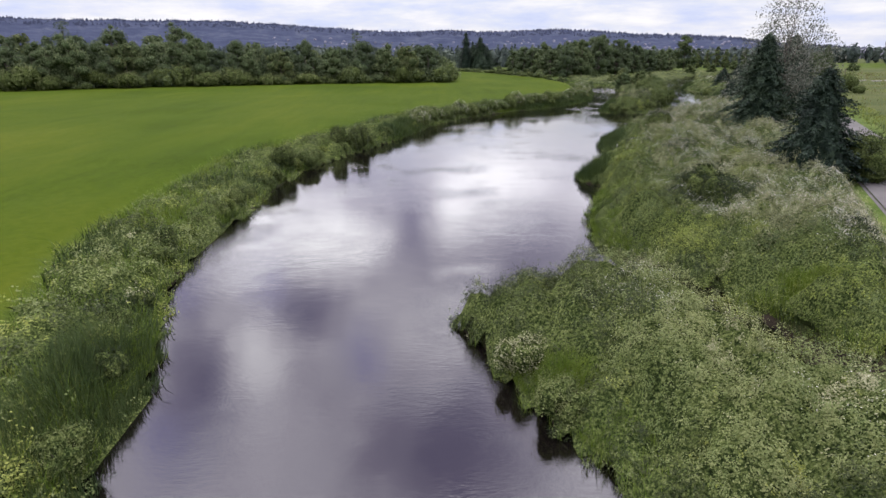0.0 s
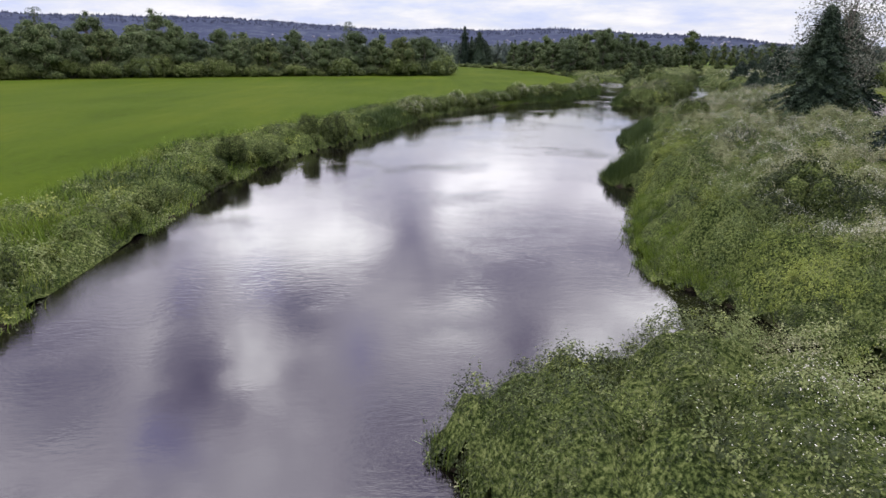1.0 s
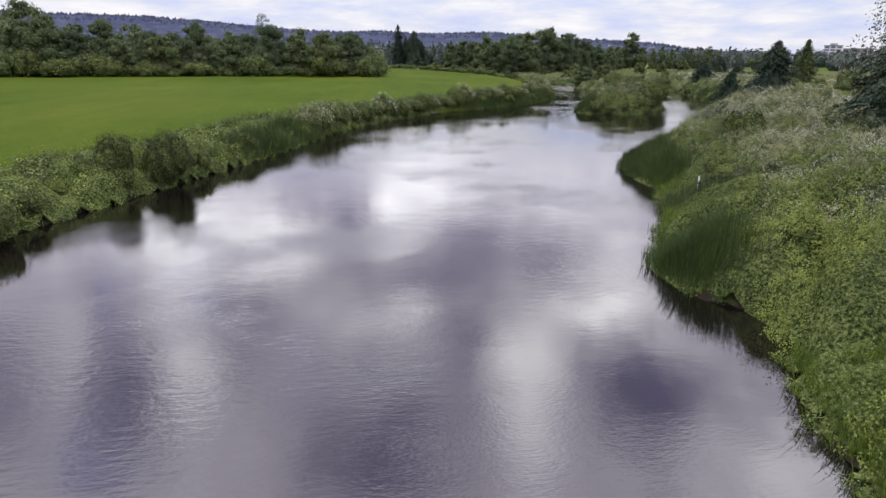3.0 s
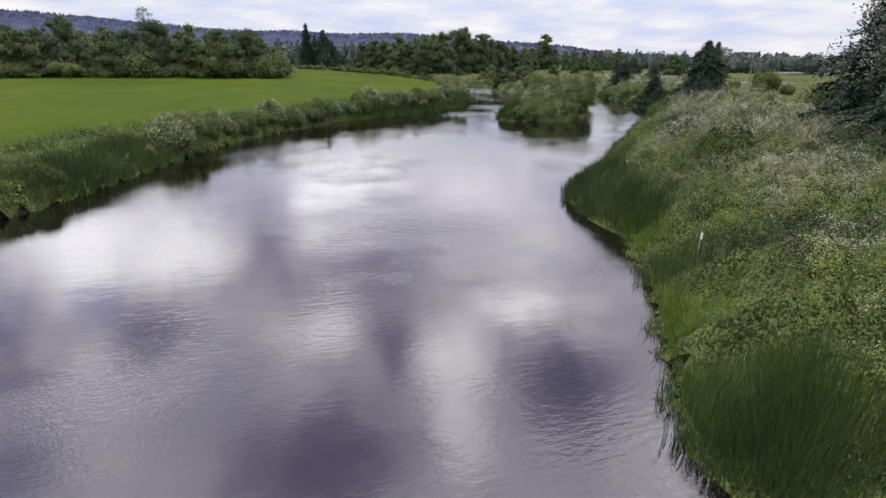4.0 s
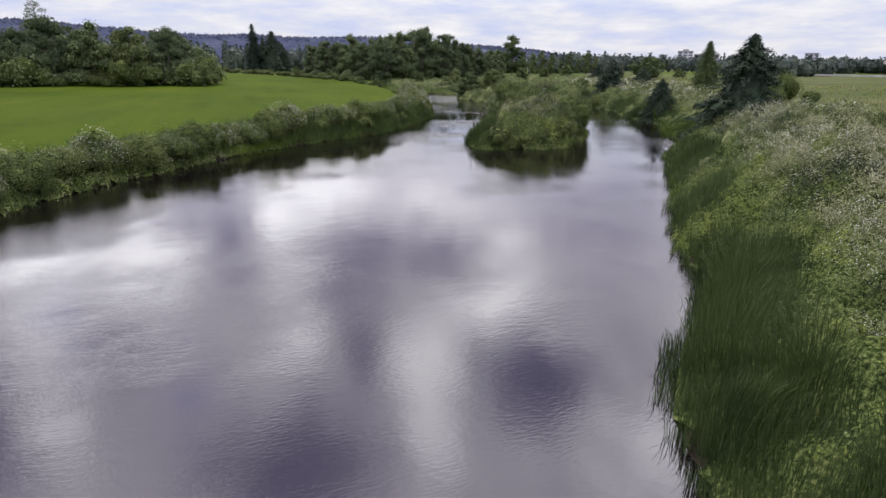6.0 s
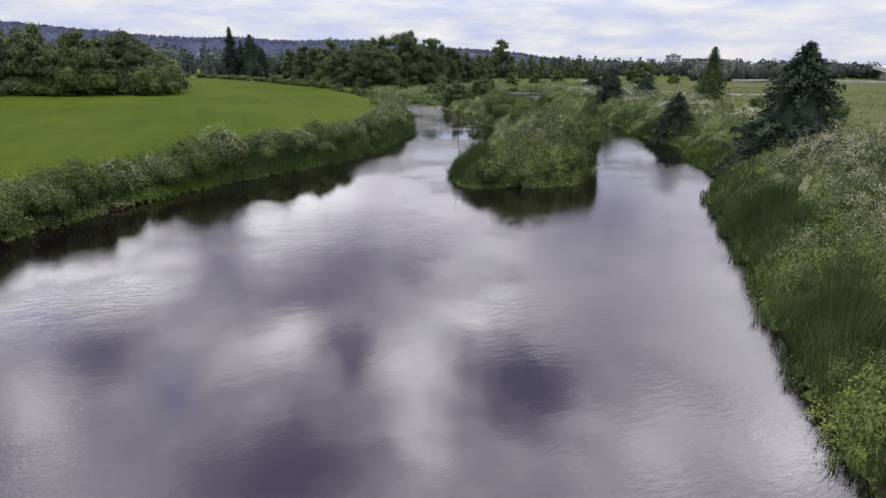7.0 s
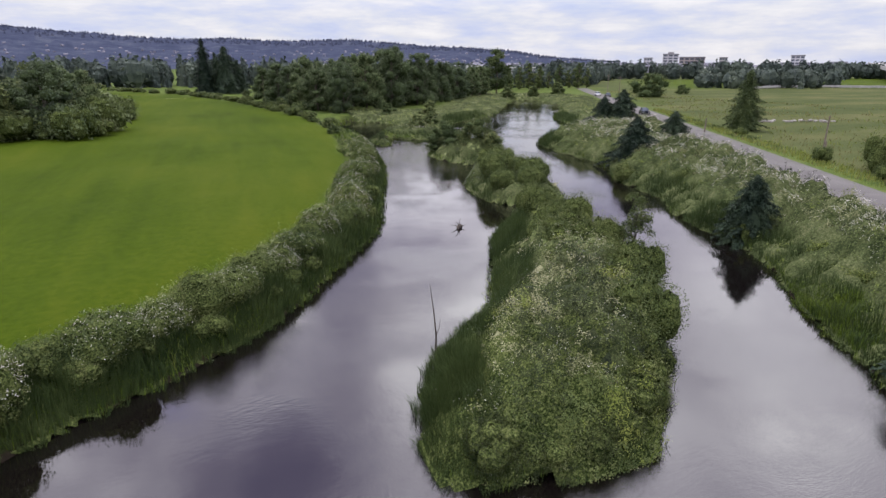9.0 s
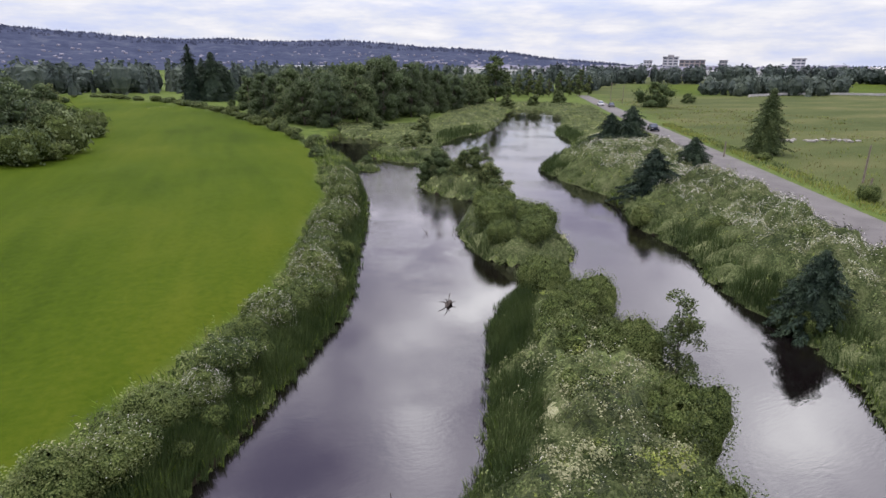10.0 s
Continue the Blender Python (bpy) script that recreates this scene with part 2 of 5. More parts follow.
wsurf = n.put("ShaderNodeBsdfPrincipled", Base_Color=(0.0035, 0.0026, 0.0026, 1), Roughness=0.03, IOR=1.9, Normal=b.outputs[0])
n.put("ShaderNodeOutputMaterial", Surface=wsurf.outputs[0])

# the ground: mown field, rough grass, dry meadow and wet mud, by the land's use
GROUND, n = material("grassland")
p = n.put("ShaderNodeNewGeometry").outputs["Position"]
use = n.put("ShaderNodeSeparateColor", Color=n.put("ShaderNodeVertexColor").outputs[0])
n.tree.nodes[-1].name = "use"
for node in n.tree.nodes:
    if node.bl_idname == "ShaderNodeVertexColor":
        node.layer_name = "use"
blot = n.noise(n.vec("MULTIPLY", p, (1.0, 0.55, 1.0)), 0.05, 4.0).outputs["Fac"]
grain = n.noise(p, 2.2, 6.0, 0.65).outputs["Fac"]
stripe = n.noise(n.vec("MULTIPLY", p, (0.5, 0.05, 1.0)), 1.0, 3.0).outputs["Fac"]
tone = n.math("MULTIPLY_ADD", blot, 0.6, n.math("MULTIPLY_ADD", grain, 0.4, n.math("MULTIPLY", stripe, 0.25)))
mown = n.ramp(tone, [(0.45, (0.024, 0.042, 0.003)), (0.62, (0.038, 0.061, 0.004)), (0.82, (0.062, 0.079, 0.007))])
rough_g = n.ramp(n.noise(p, 0.5, 6.0, 0.7).outputs["Fac"], [(0.3, (0.035, 0.06, 0.014)), (0.55, (0.075, 0.105, 0.025)), (0.8, (0.14, 0.15, 0.05))])
dry = n.ramp(n.noise(n.vec("MULTIPLY", p, (0.4, 1.0, 1.0)), 0.06, 7.0, 0.7).outputs["Fac"], [(0.3, (0.034, 0.048, 0.016)), (0.5, (0.056, 0.069, 0.024)), (0.62, (0.080, 0.086, 0.034)), (0.78, (0.120, 0.105, 0.060))])
mud = n.ramp(grain, [(0.3, (0.008, 0.007, 0.005)), (0.7, (0.028, 0.022, 0.016))])
c = n.mix(use.outputs[0], rough_g, mown)
c = n.mix(use.outputs[1], c, dry)
c = n.mix(use.outputs[2], c, mud)
finish(n, c, 0.85, n.noise(p, 6.0, 6.0, 0.7).outputs["Fac"], 0.5, 0.12, spec=0.02)

ASPHALT, n = material("worn asphalt")
p = n.put("ShaderNodeNewGeometry").outputs["Position"]
g = n.noise(p, 30.0, 4.0).outputs["Fac"]
worn = n.noise(p, 0.35, 5.0).outputs["Fac"]
finish(n, n.ramp(n.math("MULTIPLY_ADD", g, 0.4, n.math("MULTIPLY", worn, 0.7)), [(0.35, (0.060, 0.057, 0.054)), (0.75, (0.115, 0.109, 0.103))]), 0.85, g, 0.3, 0.01)


def plain(name, a, b, scale=1.5, rough=0.6, metal=0.0):
    m, n = material(name)
    p = n.put("ShaderNodeNewGeometry").outputs["Position"]
    finish(n, n.ramp(n.noise(p, scale, 5.0).outputs["Fac"], [(0.3, a), (0.7, b)]), rough, metal=metal)
    return m


CONCRETE = plain("weathered concrete", (0.26, 0.26, 0.26), (0.42, 0.41, 0.40), 0.3, 0.85)
PALE_WALL = plain("pale render", (0.42, 0.42, 0.44), (0.56, 0.56, 0.57), 0.05, 0.8)
TAN_WALL = plain("brown brick wall", (0.22, 0.19, 0.18), (0.32, 0.28, 0.26), 0.05, 0.85)
ROOFING = plain("grey roofing", (0.12, 0.12, 0.13), (0.24, 0.23, 0.24), 0.05, 0.8)
WINDOW = plain("dark window glass", (0.04, 0.05, 0.07), (0.09, 0.11, 0.14), 0.3, 0.15)
WHITE_SIGN = plain("white sheet metal", (0.60, 0.60, 0.60), (0.78, 0.78, 0.78), 3.0, 0.5)
GALV = plain("galvanised steel", (0.30, 0.30, 0.31), (0.45, 0.45, 0.46), 4.0, 0.5, 0.6)
POLE = plain("weathered wooden pole", (0.10, 0.08, 0.065), (0.20, 0.17, 0.14), 3.0, 0.9)
RUBBLE = plain("pale rubble", (0.13, 0.125, 0.11), (0.28, 0.27, 0.245), 0.8, 0.9)
CAR_DARK = plain("dark blue car paint", (0.015, 0.018, 0.03), (0.02, 0.024, 0.04), 1.0, 0.25)
CAR_WHITE = plain("white car paint", (0.66, 0.66, 0.66), (0.74, 0.74, 0.74), 1.0, 0.25)
CAR_GREY = plain("grey car paint", (0.10, 0.10, 0.11), (0.14, 0.14, 0.15), 1.0, 0.25)
TYRE = plain("tyre rubber", (0.012, 0.012, 0.012), (0.025, 0.025, 0.025), 5.0, 0.9)

# hills some kilometres off: wooded slopes, air haze painted into colour and glow
HILL, n = material("haze-tinted wooded hill")
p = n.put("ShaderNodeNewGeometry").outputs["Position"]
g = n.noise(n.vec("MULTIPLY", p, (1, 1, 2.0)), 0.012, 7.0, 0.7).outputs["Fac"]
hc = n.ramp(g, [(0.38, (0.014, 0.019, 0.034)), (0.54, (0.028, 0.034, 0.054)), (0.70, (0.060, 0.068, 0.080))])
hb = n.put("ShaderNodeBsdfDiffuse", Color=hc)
# faint blue glow added as the haze before the slopes
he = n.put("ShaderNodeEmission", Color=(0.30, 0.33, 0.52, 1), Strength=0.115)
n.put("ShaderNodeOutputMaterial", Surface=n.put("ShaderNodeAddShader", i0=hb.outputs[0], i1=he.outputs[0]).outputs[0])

# far walls and roofs, the same haze mixed into their base colour
TOWN = plain("haze-dulled pale wall", (0.11, 0.11, 0.14), (0.23, 0.23, 0.27), 0.02, 0.9)

# ---- tools for meshes ----
rng = np.random.default_rng(7)


def mesh_data(name, verts, faces, mats, smooth=False, slots=None):
    """A mesh from arrays; faces is one index array or several, with 3 or 4 corners each."""
    faces = [faces] if isinstance(faces, np.ndarray) else list(faces)
    me = bpy.data.meshes.new(name)
    verts = np.asarray(verts, dtype=np.float32)
    me.vertices.add(len(verts))
    me.vertices.foreach_set("co", verts.ravel())
    corners = np.concatenate([f.ravel() for f in faces]).astype(np.int32)
    sizes = np.concatenate([np.full(len(f), f.shape[1]) for f in faces])
    me.loops.add(len(corners))
    me.loops.foreach_set("vertex_index", corners)
    me.polygons.add(len(sizes))
    me.polygons.foreach_set("loop_start", np.concatenate([[0], np.cumsum(sizes)[:-1]]).astype(np.int32))
    if slots is not None:
        me.polygons.foreach_set("material_index", np.asarray(slots, dtype=np.int32))
    me.polygons.foreach_set("use_smooth", np.full(len(sizes), smooth))
    for m in mats if isinstance(mats, (list, tuple)) else [mats]:
        me.materials.append(m)
    me.update(calc_edges=True)
    return me


def put_mesh(name, verts, faces, mats, parent=None, smooth=False, slots=None, label=""):
    ob = new(name, mesh_data(name, verts, faces, mats, smooth, slots))
    ob.parent = parent
    return tagged(ob, label)


def part(name, bm, mat, parent, label=""):
    me = bpy.data.meshes.new(name)
    bm.to_mesh(me)
    bm.free()
    me.materials.append(mat)
    ob = new(name, me)
    ob.parent = parent
    return tagged(ob, label)


def box(bm, x0, x1, y0, y1, z0, z1):
    m = Matrix.Translation(((x0 + x1) / 2, (y0 + y1) / 2, (z0 + z1) / 2)) @ Matrix.Diagonal((x1 - x0, y1 - y0, z1 - z0, 1))
    return bmesh.ops.create_cube(bm, size=1, matrix=m)["verts"]


def unit(v):
    return v / np.maximum(np.linalg.norm(v, axis=-1, keepdims=True), 1e-9)


def cards(p, normal, length, width, fold=0.12, along=None):
    """Leaves: folded diamonds at p that face along normal. Returns vertices and faces."""
    n = len(p)
    r = unit(rng.normal(size=(n, 3))) if along is None else along
    t = unit(r - normal * np.sum(r * normal, axis=1, keepdims=True))
    b = np.cross(normal, t)
    ln, wd = np.broadcast_to(length, n)[:, None], np.broadcast_to(width, n)[:, None]
    v = np.stack([p - t * ln / 2, p + b * wd / 2 + normal * wd * fold + t * ln * 0.1, p + t * ln / 2, p - b * wd / 2 + normal * wd * fold + t * ln * 0.1], axis=1)
    return v.reshape(-1, 3), np.arange(4 * n).reshape(n, 4)


def blades(p, height, width, lean):
    """Grass or reed blades that bend over along lean (x, y). Returns vertices and two face arrays."""
    n = len(p)
    side = unit(np.column_stack([rng.normal(size=(n, 2)), np.zeros(n)])) * (np.broadcast_to(width, n)[:, None] / 2)
    h = np.broadcast_to(height, n)[:, None]
    up, bend = np.array([[0, 0, 1.0]]), np.column_stack([lean, np.zeros(n)])
    mid = p + up * h * 0.62 + bend * h * 0.28
    tip = p + up * h * 0.93 + bend * h * 0.85
    v = np.stack([p - side, p + side, mid + side * 0.8, mid - side * 0.8, tip], axis=1).reshape(-1, 3)
    i = np.arange(n)[:, None] * 5
    return v, [i + np.array([[0, 1, 2, 3]]), i + np.array([[3, 2, 4]])]


def join(pieces):
    """Several (vertices, faces) into one."""
    vs, fs, k = [], [], 0
    for v, f in pieces:
        for a in ([f] if isinstance(f, np.ndarray) else f):
            fs.append(a + k)
        vs.append(v)
        k += len(v)
    return np.concatenate(vs), fs


def lattice(ix, iy, seed):
    h = (ix.astype(np.int64) * 374761393 + iy.astype(np.int64) * 668265263 + seed * 974634541) & 0xFFFFFFFF
    h = ((h ^ (h >> 13)) * 1274126177) & 0xFFFFFFFF
    return ((h ^ (h >> 16)) & 0xFFFF) / 65535.0


def rough(x, y, size, seed=0, octaves=3):
    """Smooth noise between 0 and 1 with lumps of the given size in metres."""
    out, amp, tot = 0.0, 1.0, 0.0
    for o in range(octaves):
        u, v = x / size * 2**o + seed * 17.3, y / size * 2**o - seed * 9.1
        i, j = np.floor(u), np.floor(v)
        a, b = u - i, v - j
        a, b = a * a * (3 - 2 * a), b * b * (3 - 2 * b)
        n00, n10, n01, n11 = lattice(i, j, seed), lattice(i + 1, j, seed), lattice(i, j + 1, seed), lattice(i + 1, j + 1, seed)
        out = out + amp * (n00 * (1 - a) * (1 - b) + n10 * a * (1 - b) + n01 * (1 - a) * b + n11 * a * b)
        tot, amp = tot + amp, amp * 0.5
    return out / tot


def mounds(x, y, size, seed=0):
    """Rounded heaps with creases between them: the height from 0 to 1, and a number of its own for each heap."""
    u, v = x / size, y / size
    i, j = np.floor(u), np.floor(v)
    best, own = np.zeros_like(u), np.zeros_like(u)
    for di in (-1, 0, 1):
        for dj in (-1, 0, 1):
            a, b = i + di, j + dj
            cx, cy = a + 0.15 + 0.7 * lattice(a, b, seed), b + 0.15 + 0.7 * lattice(a, b, seed + 1)
            big = 0.55 + 0.45 * lattice(a, b, seed + 2)
            h = big * np.sqrt(np.maximum(1 - ((u - cx) ** 2 + (v - cy) ** 2) / 0.48, 0))
            own = np.where(h > best, lattice(a, b, seed + 3), own)
            best = np.maximum(best, h)
    return best, own


def step(v, a, b):
    t = np.clip((v - a) / (b - a), 0, 1)
    return t * t * (3 - 2 * t)


# ---- the plan: banks and islands (metres) ----
def curve(points, closed=False, k=6):
    """Catmull-Rom through the points."""
    p = np.array(points, dtype=float)
    q = np.concatenate([p[-1:], p, p[:2]]) if closed else np.concatenate([2 * p[:1] - p[1:2], p, 2 * p[-1:] - p[-2:-1]])
    out = []
    for i in range(1, len(q) - 2):
        t = np.arange(k)[:, None] / k
        a, b, c, d = q[i - 1], q[i], q[i + 1], q[i + 2]
        out.append(0.5 * (2 * b + (c - a) * t + (2 * a - 5 * b + 4 * c - d) * t**2 + (3 * b - a - 3 * c + d) * t**3))
    return np.concatenate(out + ([] if closed else [p[-1:]]))


LEFT_BANK = [(-8, -60), (-9.3, -20), (-10, 0), (-10.6, 12), (-11.3, 17), (-13.4, 23), (-14.3, 30), (-14, 38), (-13.2, 51), (-10.8, 58.5), (-6, 70), (-3.5, 77), (-1, 84.5), (2.7, 92.6),
             (8.6, 100.8), (15.6, 108.4), (21.1, 112.4), (26.9, 117.6), (32.5, 126.3), (36.2, 132.3), (39.5, 143), (44.1, 157.9), (46.7, 171.2), (48.7, 182.9), (49.9, 195.9), (49.3, 210.5), (53.3, 223.5)]
NORTH_BANK = [(59.6, 218.4), (62, 206.7), (56.4, 201.3), (53.5, 194.5), (56, 187.1), (63.1, 186.8), (67.7, 192.8), (68.9, 200.6), (78, 213.5), (92.9, 226.8), (110.9, 254.3), (127.8, 281.6), (138.1, 280.3)]
RIGHT_BANK = [(132, 256.4), (115.7, 231.5), (104.5, 216.2), (99.8, 203.4), (92.7, 191), (81.6, 180.1), (75.2, 174.2), (73.6, 168), (72.8, 160.9), (72.8, 153.6), (67.2, 142.3), (65.2, 133.5), (62, 128), (60.5, 123), (59.9, 119.7), (58.5, 116), (56.8, 113.3), (54.2, 110), (52.5, 107.4), (50.5, 103.8), (48, 100),
              (44.8, 97.6), (42, 95.2), (39.3, 91.8), (35, 86.3), (30.3, 81), (26.8, 76.4), (24.6, 73), (20.9, 69.8), (18.6, 67.2), (17.6, 64.2), (17.3, 62), (17.2, 60), (16.6, 58), (15.4, 55.6), (14.4, 54), (13.2, 51.8),
              (11.4, 48.8), (10.6, 46.7), (10.7, 45.2), (11.9, 43.4), (10.3, 40.3), (8.8, 36.6), (7.8, 33.5), (7.3, 31), (7.2, 29.3), (8.1, 27.8), (10.3, 22.8), (11.1, 18.5), (11.5, 14.5), (12.8, 8),
              (14.6, 0), (19, -20), (24, -60)]
PENINSULA = [(20, -60), (15, -20), (12.4, 0), (10.8, 8), (9.5, 13), (9.0, 17), (8.0, 20.3), (5.6, 22.7), (2.6, 22.8), (0.0, 21.8), (-1.2, 20), (-0.3, 17.5), (0.3, 15), (1.2, 13), (2.2, 11), (3.4, 6), (4.5, 0), (6, -20), (8, -60)]
ISLAND = [(29.9, 103.3), (33.1, 101.9), (37.2, 101.6), (40, 103.8), (43.4, 108), (46.4, 112.2), (48.2, 117), (49, 121), (50.6, 125.3), (50.9, 129), (49.4, 131), (47, 130.6), (43.3, 126.6), (40.5, 121.1), (37.3, 115.2), (32.8, 111.1), (30.7, 107.4)]
ISLET_A = [(48.8, 142.5), (48.6, 138), (50.4, 135.3), (54.2, 134.6), (56.8, 137.2), (57.8, 142), (56, 147.5), (53, 150), (50, 147.6)]
ISLET_B = [(53.2, 167.6), (54.2, 161), (57.4, 156.6), (61, 158.2), (62.4, 162.5), (60.6, 169), (56.4, 173)]
ISLET_C = [(48.4, 182), (50.5, 180.2), (52.3, 182.5), (52, 186.6), (49.3, 187.9)]
WATER_EDGE = np.concatenate([curve(LEFT_BANK), curve(NORTH_BANK), curve(RIGHT_BANK)])
LANDS = [curve(PENINSULA, True), curve(ISLAND, True), curve(ISLET_A, True), curve(ISLET_B, True), curve(ISLET_C, True)]


def inside(x, y, ring):
    a, b = ring, np.roll(ring, -1, axis=0)
    hit = np.zeros(x.shape, dtype=bool)
    for (x0, y0), (x1, y1) in zip(a, b):
        if y0 != y1:
            hit ^= ((y0 > y) != (y1 > y)) & (x < (x1 - x0) * (y - y0) / (y1 - y0) + x0)
    return hit


def distance(x, y, ring):
    a, b = ring, np.roll(ring, -1, axis=0)
    best = np.full(x.shape, 1e12)
    for (x0, y0), (x1, y1) in zip(a, b):
        dx, dy = x1 - x0, y1 - y0
        t = np.clip(((x - x0) * dx + (y - y0) * dy) / max(dx * dx + dy * dy, 1e-9), 0, 1)
        best = np.minimum(best, (x - x0 - t * dx) ** 2 + (y - y0 - t * dy) ** 2)
    return np.sqrt(best)


# a raster of the distance to the shore (land: plus) and of which land a place belongs to
RX, RY, CELL = -70.0, -62.0, 0.6
gx, gy = np.meshgrid(RX + CELL * np.arange(440), RY + CELL * np.arange(620))
shore = distance(gx, gy, WATER_EDGE)
wet = inside(gx, gy, WATER_EDGE)
owner = np.zeros(gx.shape)
for k, ring in enumerate(LANDS):
    shore = np.minimum(shore, distance(gx, gy, ring))
    land = inside(gx, gy, ring)
    wet &= ~land
    owner[land] = k + 1
shore = np.where(wet, -shore, shore) - 0.25


def look_up(grid, x, y):
    u, v = np.clip((x - RX) / CELL, 0, grid.shape[1] - 1.001), np.clip((y - RY) / CELL, 0, grid.shape[0] - 1.001)
    i, j = u.astype(int), v.astype(int)
    a, b = u - i, v - j
    return grid[j, i] * (1 - a) * (1 - b) + grid[j, i + 1] * a * (1 - b) + grid[j + 1, i] * (1 - a) * b + grid[j + 1, i + 1] * a * b


def shore_at(x, y):
    ox, oy = np.maximum(np.maximum(RX - x, x - RX - CELL * 438), 0), np.maximum(np.maximum(RY - y, y - RY - CELL * 618), 0)
    d = look_up(shore, x, y)
    return np.where((ox > 0) | (oy > 0), np.abs(d) + np.hypot(ox, oy), d)


def owner_at(x, y):
    i, j = np.clip(np.rint((x - RX) / CELL).astype(int), 0, 439), np.clip(np.rint((y - RY) / CELL).astype(int), 0, 619)
    return owner[j, i]


left_curve = curve(LEFT_BANK)[:-8]
right_curve = curve(RIGHT_BANK)[::-1]


def west_of_river(x, y):
    return x < np.interp(y, left_curve[:, 1], left_curve[:, 0]) + 6


def road_side(x, y):
    """Metres to the right of the road's middle."""
    return ((x - 34.6) - 0.551 * (y - 45)) / 1.1418


def ground_z(x, y):
    d, o = shore_at(x, y), owner_at(x, y)
    s = road_side(x, y)
    bank = step(d, 0.0, 2.6) * 0.85 + step(d, 2, 9) * 0.65
    bank = np.where(o >= 1, step(d, 0.0, 2.5) * 0.75, bank)
    z = np.where(d > 0, 0.12 + bank, -0.25 - 1.3 * step(-d, 0, 2.5))
    z = z + np.where(d > 0.3, (rough(x, y, 9.0, 3) - 0.5) * 0.35, 0)
    flat_road = step(np.abs(s), 3.6, 9.0)
    z = np.where(s > -12, z * flat_road + (1 - flat_road) * 1.85, z)
    far = step(np.hypot(x - 30, y - 110), 260, 700)
    return z + far * (rough(x, y, 180.0, 5) - 0.4) * 1.5


def far_edge(y):
    """Where the field's far boundary runs."""
    return np.interp(y, [200, 215, 243, 286, 338, 380, 400], [70, 44, 39, 31, 13, -14, -60])


def use_of_land(x, y):
    """How much of a place is mown field, dry meadow and mud."""
    d, s = shore_at(x, y), road_side(x, y)
    edge = 6.0 + 2.2 * (rough(x, y, 7.0, 11) - 0.5) - 1.6 * step(-y, -60, 0) - 0.9 * step(y, 92, 106)
    fieldness = np.where(west_of_river(x, y) & (owner_at(x, y) < 0.5), step(d, edge - 0.6, edge + 0.9), 0)
    fieldness = fieldness * step(far_edge(y) - x, -0.8, 0.8) * step(x, -190, -170)
    meadow = np.where(s > 5, step(s, 4, 9), 0)
    bright = step(s, 25, 60) * step(y, 300, 330) * step(-y, -480, -450)
    meadow = meadow * (1 - bright)
    fieldness = np.maximum(fieldness, bright * 0.8)
    muddy = 1 - step(d, 0.1, 0.9)
    return np.stack([fieldness, meadow, muddy, np.ones_like(d)], axis=-1)


# ---- the ground: one sheet to the horizon ----
def widening(lo, hi, cell, reach, growth=1.13):
    core = np.arange(lo, hi + cell / 2, cell)
    steps = cell * growth ** np.arange(1, 200)
    out = np.cumsum(steps)
    out = out[: np.searchsorted(out, reach) + 1]
    return np.concatenate([(lo - out)[::-1], core, hi + out])


def sheet(xs, ys):
    x, y = np.meshgrid(xs, ys)
    i = np.arange(len(ys) - 1)[:, None] * len(xs) + np.arange(len(xs) - 1)[None]
    f = np.stack([i, i + 1, i + 1 + len(xs), i + len(xs)], axis=-1).reshape(-1, 4)
    return x.ravel(), y.ravel(), f


x, y, f = sheet(widening(-24, 80, 0.75, 4300, 1.16), widening(-6, 196, 0.75, 4300, 1.16))
ground = put_mesh("ground", np.column_stack([x, y, ground_z(x, y)]), f, GROUND, smooth=True)
tagged(ground, "green mown field, rough banks and dry meadow", "ground", kind="structure")
layer = ground.data.color_attributes.new("use", "FLOAT_COLOR", "POINT")
layer.data.foreach_set("color", use_of_land(x, y).astype(np.float32).ravel())

x, y, f = sheet(np.linspace(-40, 180, 45), np.linspace(-62, 320, 77))
water = put_mesh("water", np.column_stack([x, y, np.zeros_like(x)]), f, WATER, smooth=True)
tagged(water, "calm dark river water that mirrors the clouds", "water", kind="structure")

# ---- the road ----
ROAD_DIR = np.array([0.4826, 0.8758])
ROAD_RIGHT = np.array([0.8758, -0.4826])


def along_road(t, s, z):
    """t metres along the road from its start abreast of the walk, s to the right of its middle."""
    p = np.array([34.6, 45.0]) + ROAD_DIR * t + ROAD_RIGHT * s
    return (p[0], p[1], z)


def ribbon(t0, t1, s0, s1, z, pieces):
    t = np.linspace(t0, t1, pieces + 1)
    v = [along_road(a, s, z) for a in t for s in (s0, s1)]
    i = np.arange(pieces)[:, None] * 2
    return np.array(v), i + np.array([[0, 1, 3, 2]])


v, f = join([ribbon(-110, 330, -2.5, 2.7, 1.93, 60), ribbon(-110, 330, -2.7, -2.5, 1.86, 60), ribbon(-110, 330, 2.7, 2.9, 1.86, 60)])
road = tagged(put_mesh("road", v, f, ASPHALT), "narrow two-lane road of worn grey asphalt", "road", kind="structure")

# ---- low vegetation, by the plan ----
def line_distance(x, y, ax, ay, bx, by):
    t = np.clip(((x - ax) * (bx - ax) + (y - ay) * (by - ay)) / ((bx - ax) ** 2 + (by - ay) ** 2), 0, 1)
    return np.hypot(x - ax - t * (bx - ax), y - ay - t * (by - ay))


def away(x, y):
    """Metres from the middle of the river's open reach."""
    return line_distance(x, y, -2.0, 0.0, 28.0, 97.0)


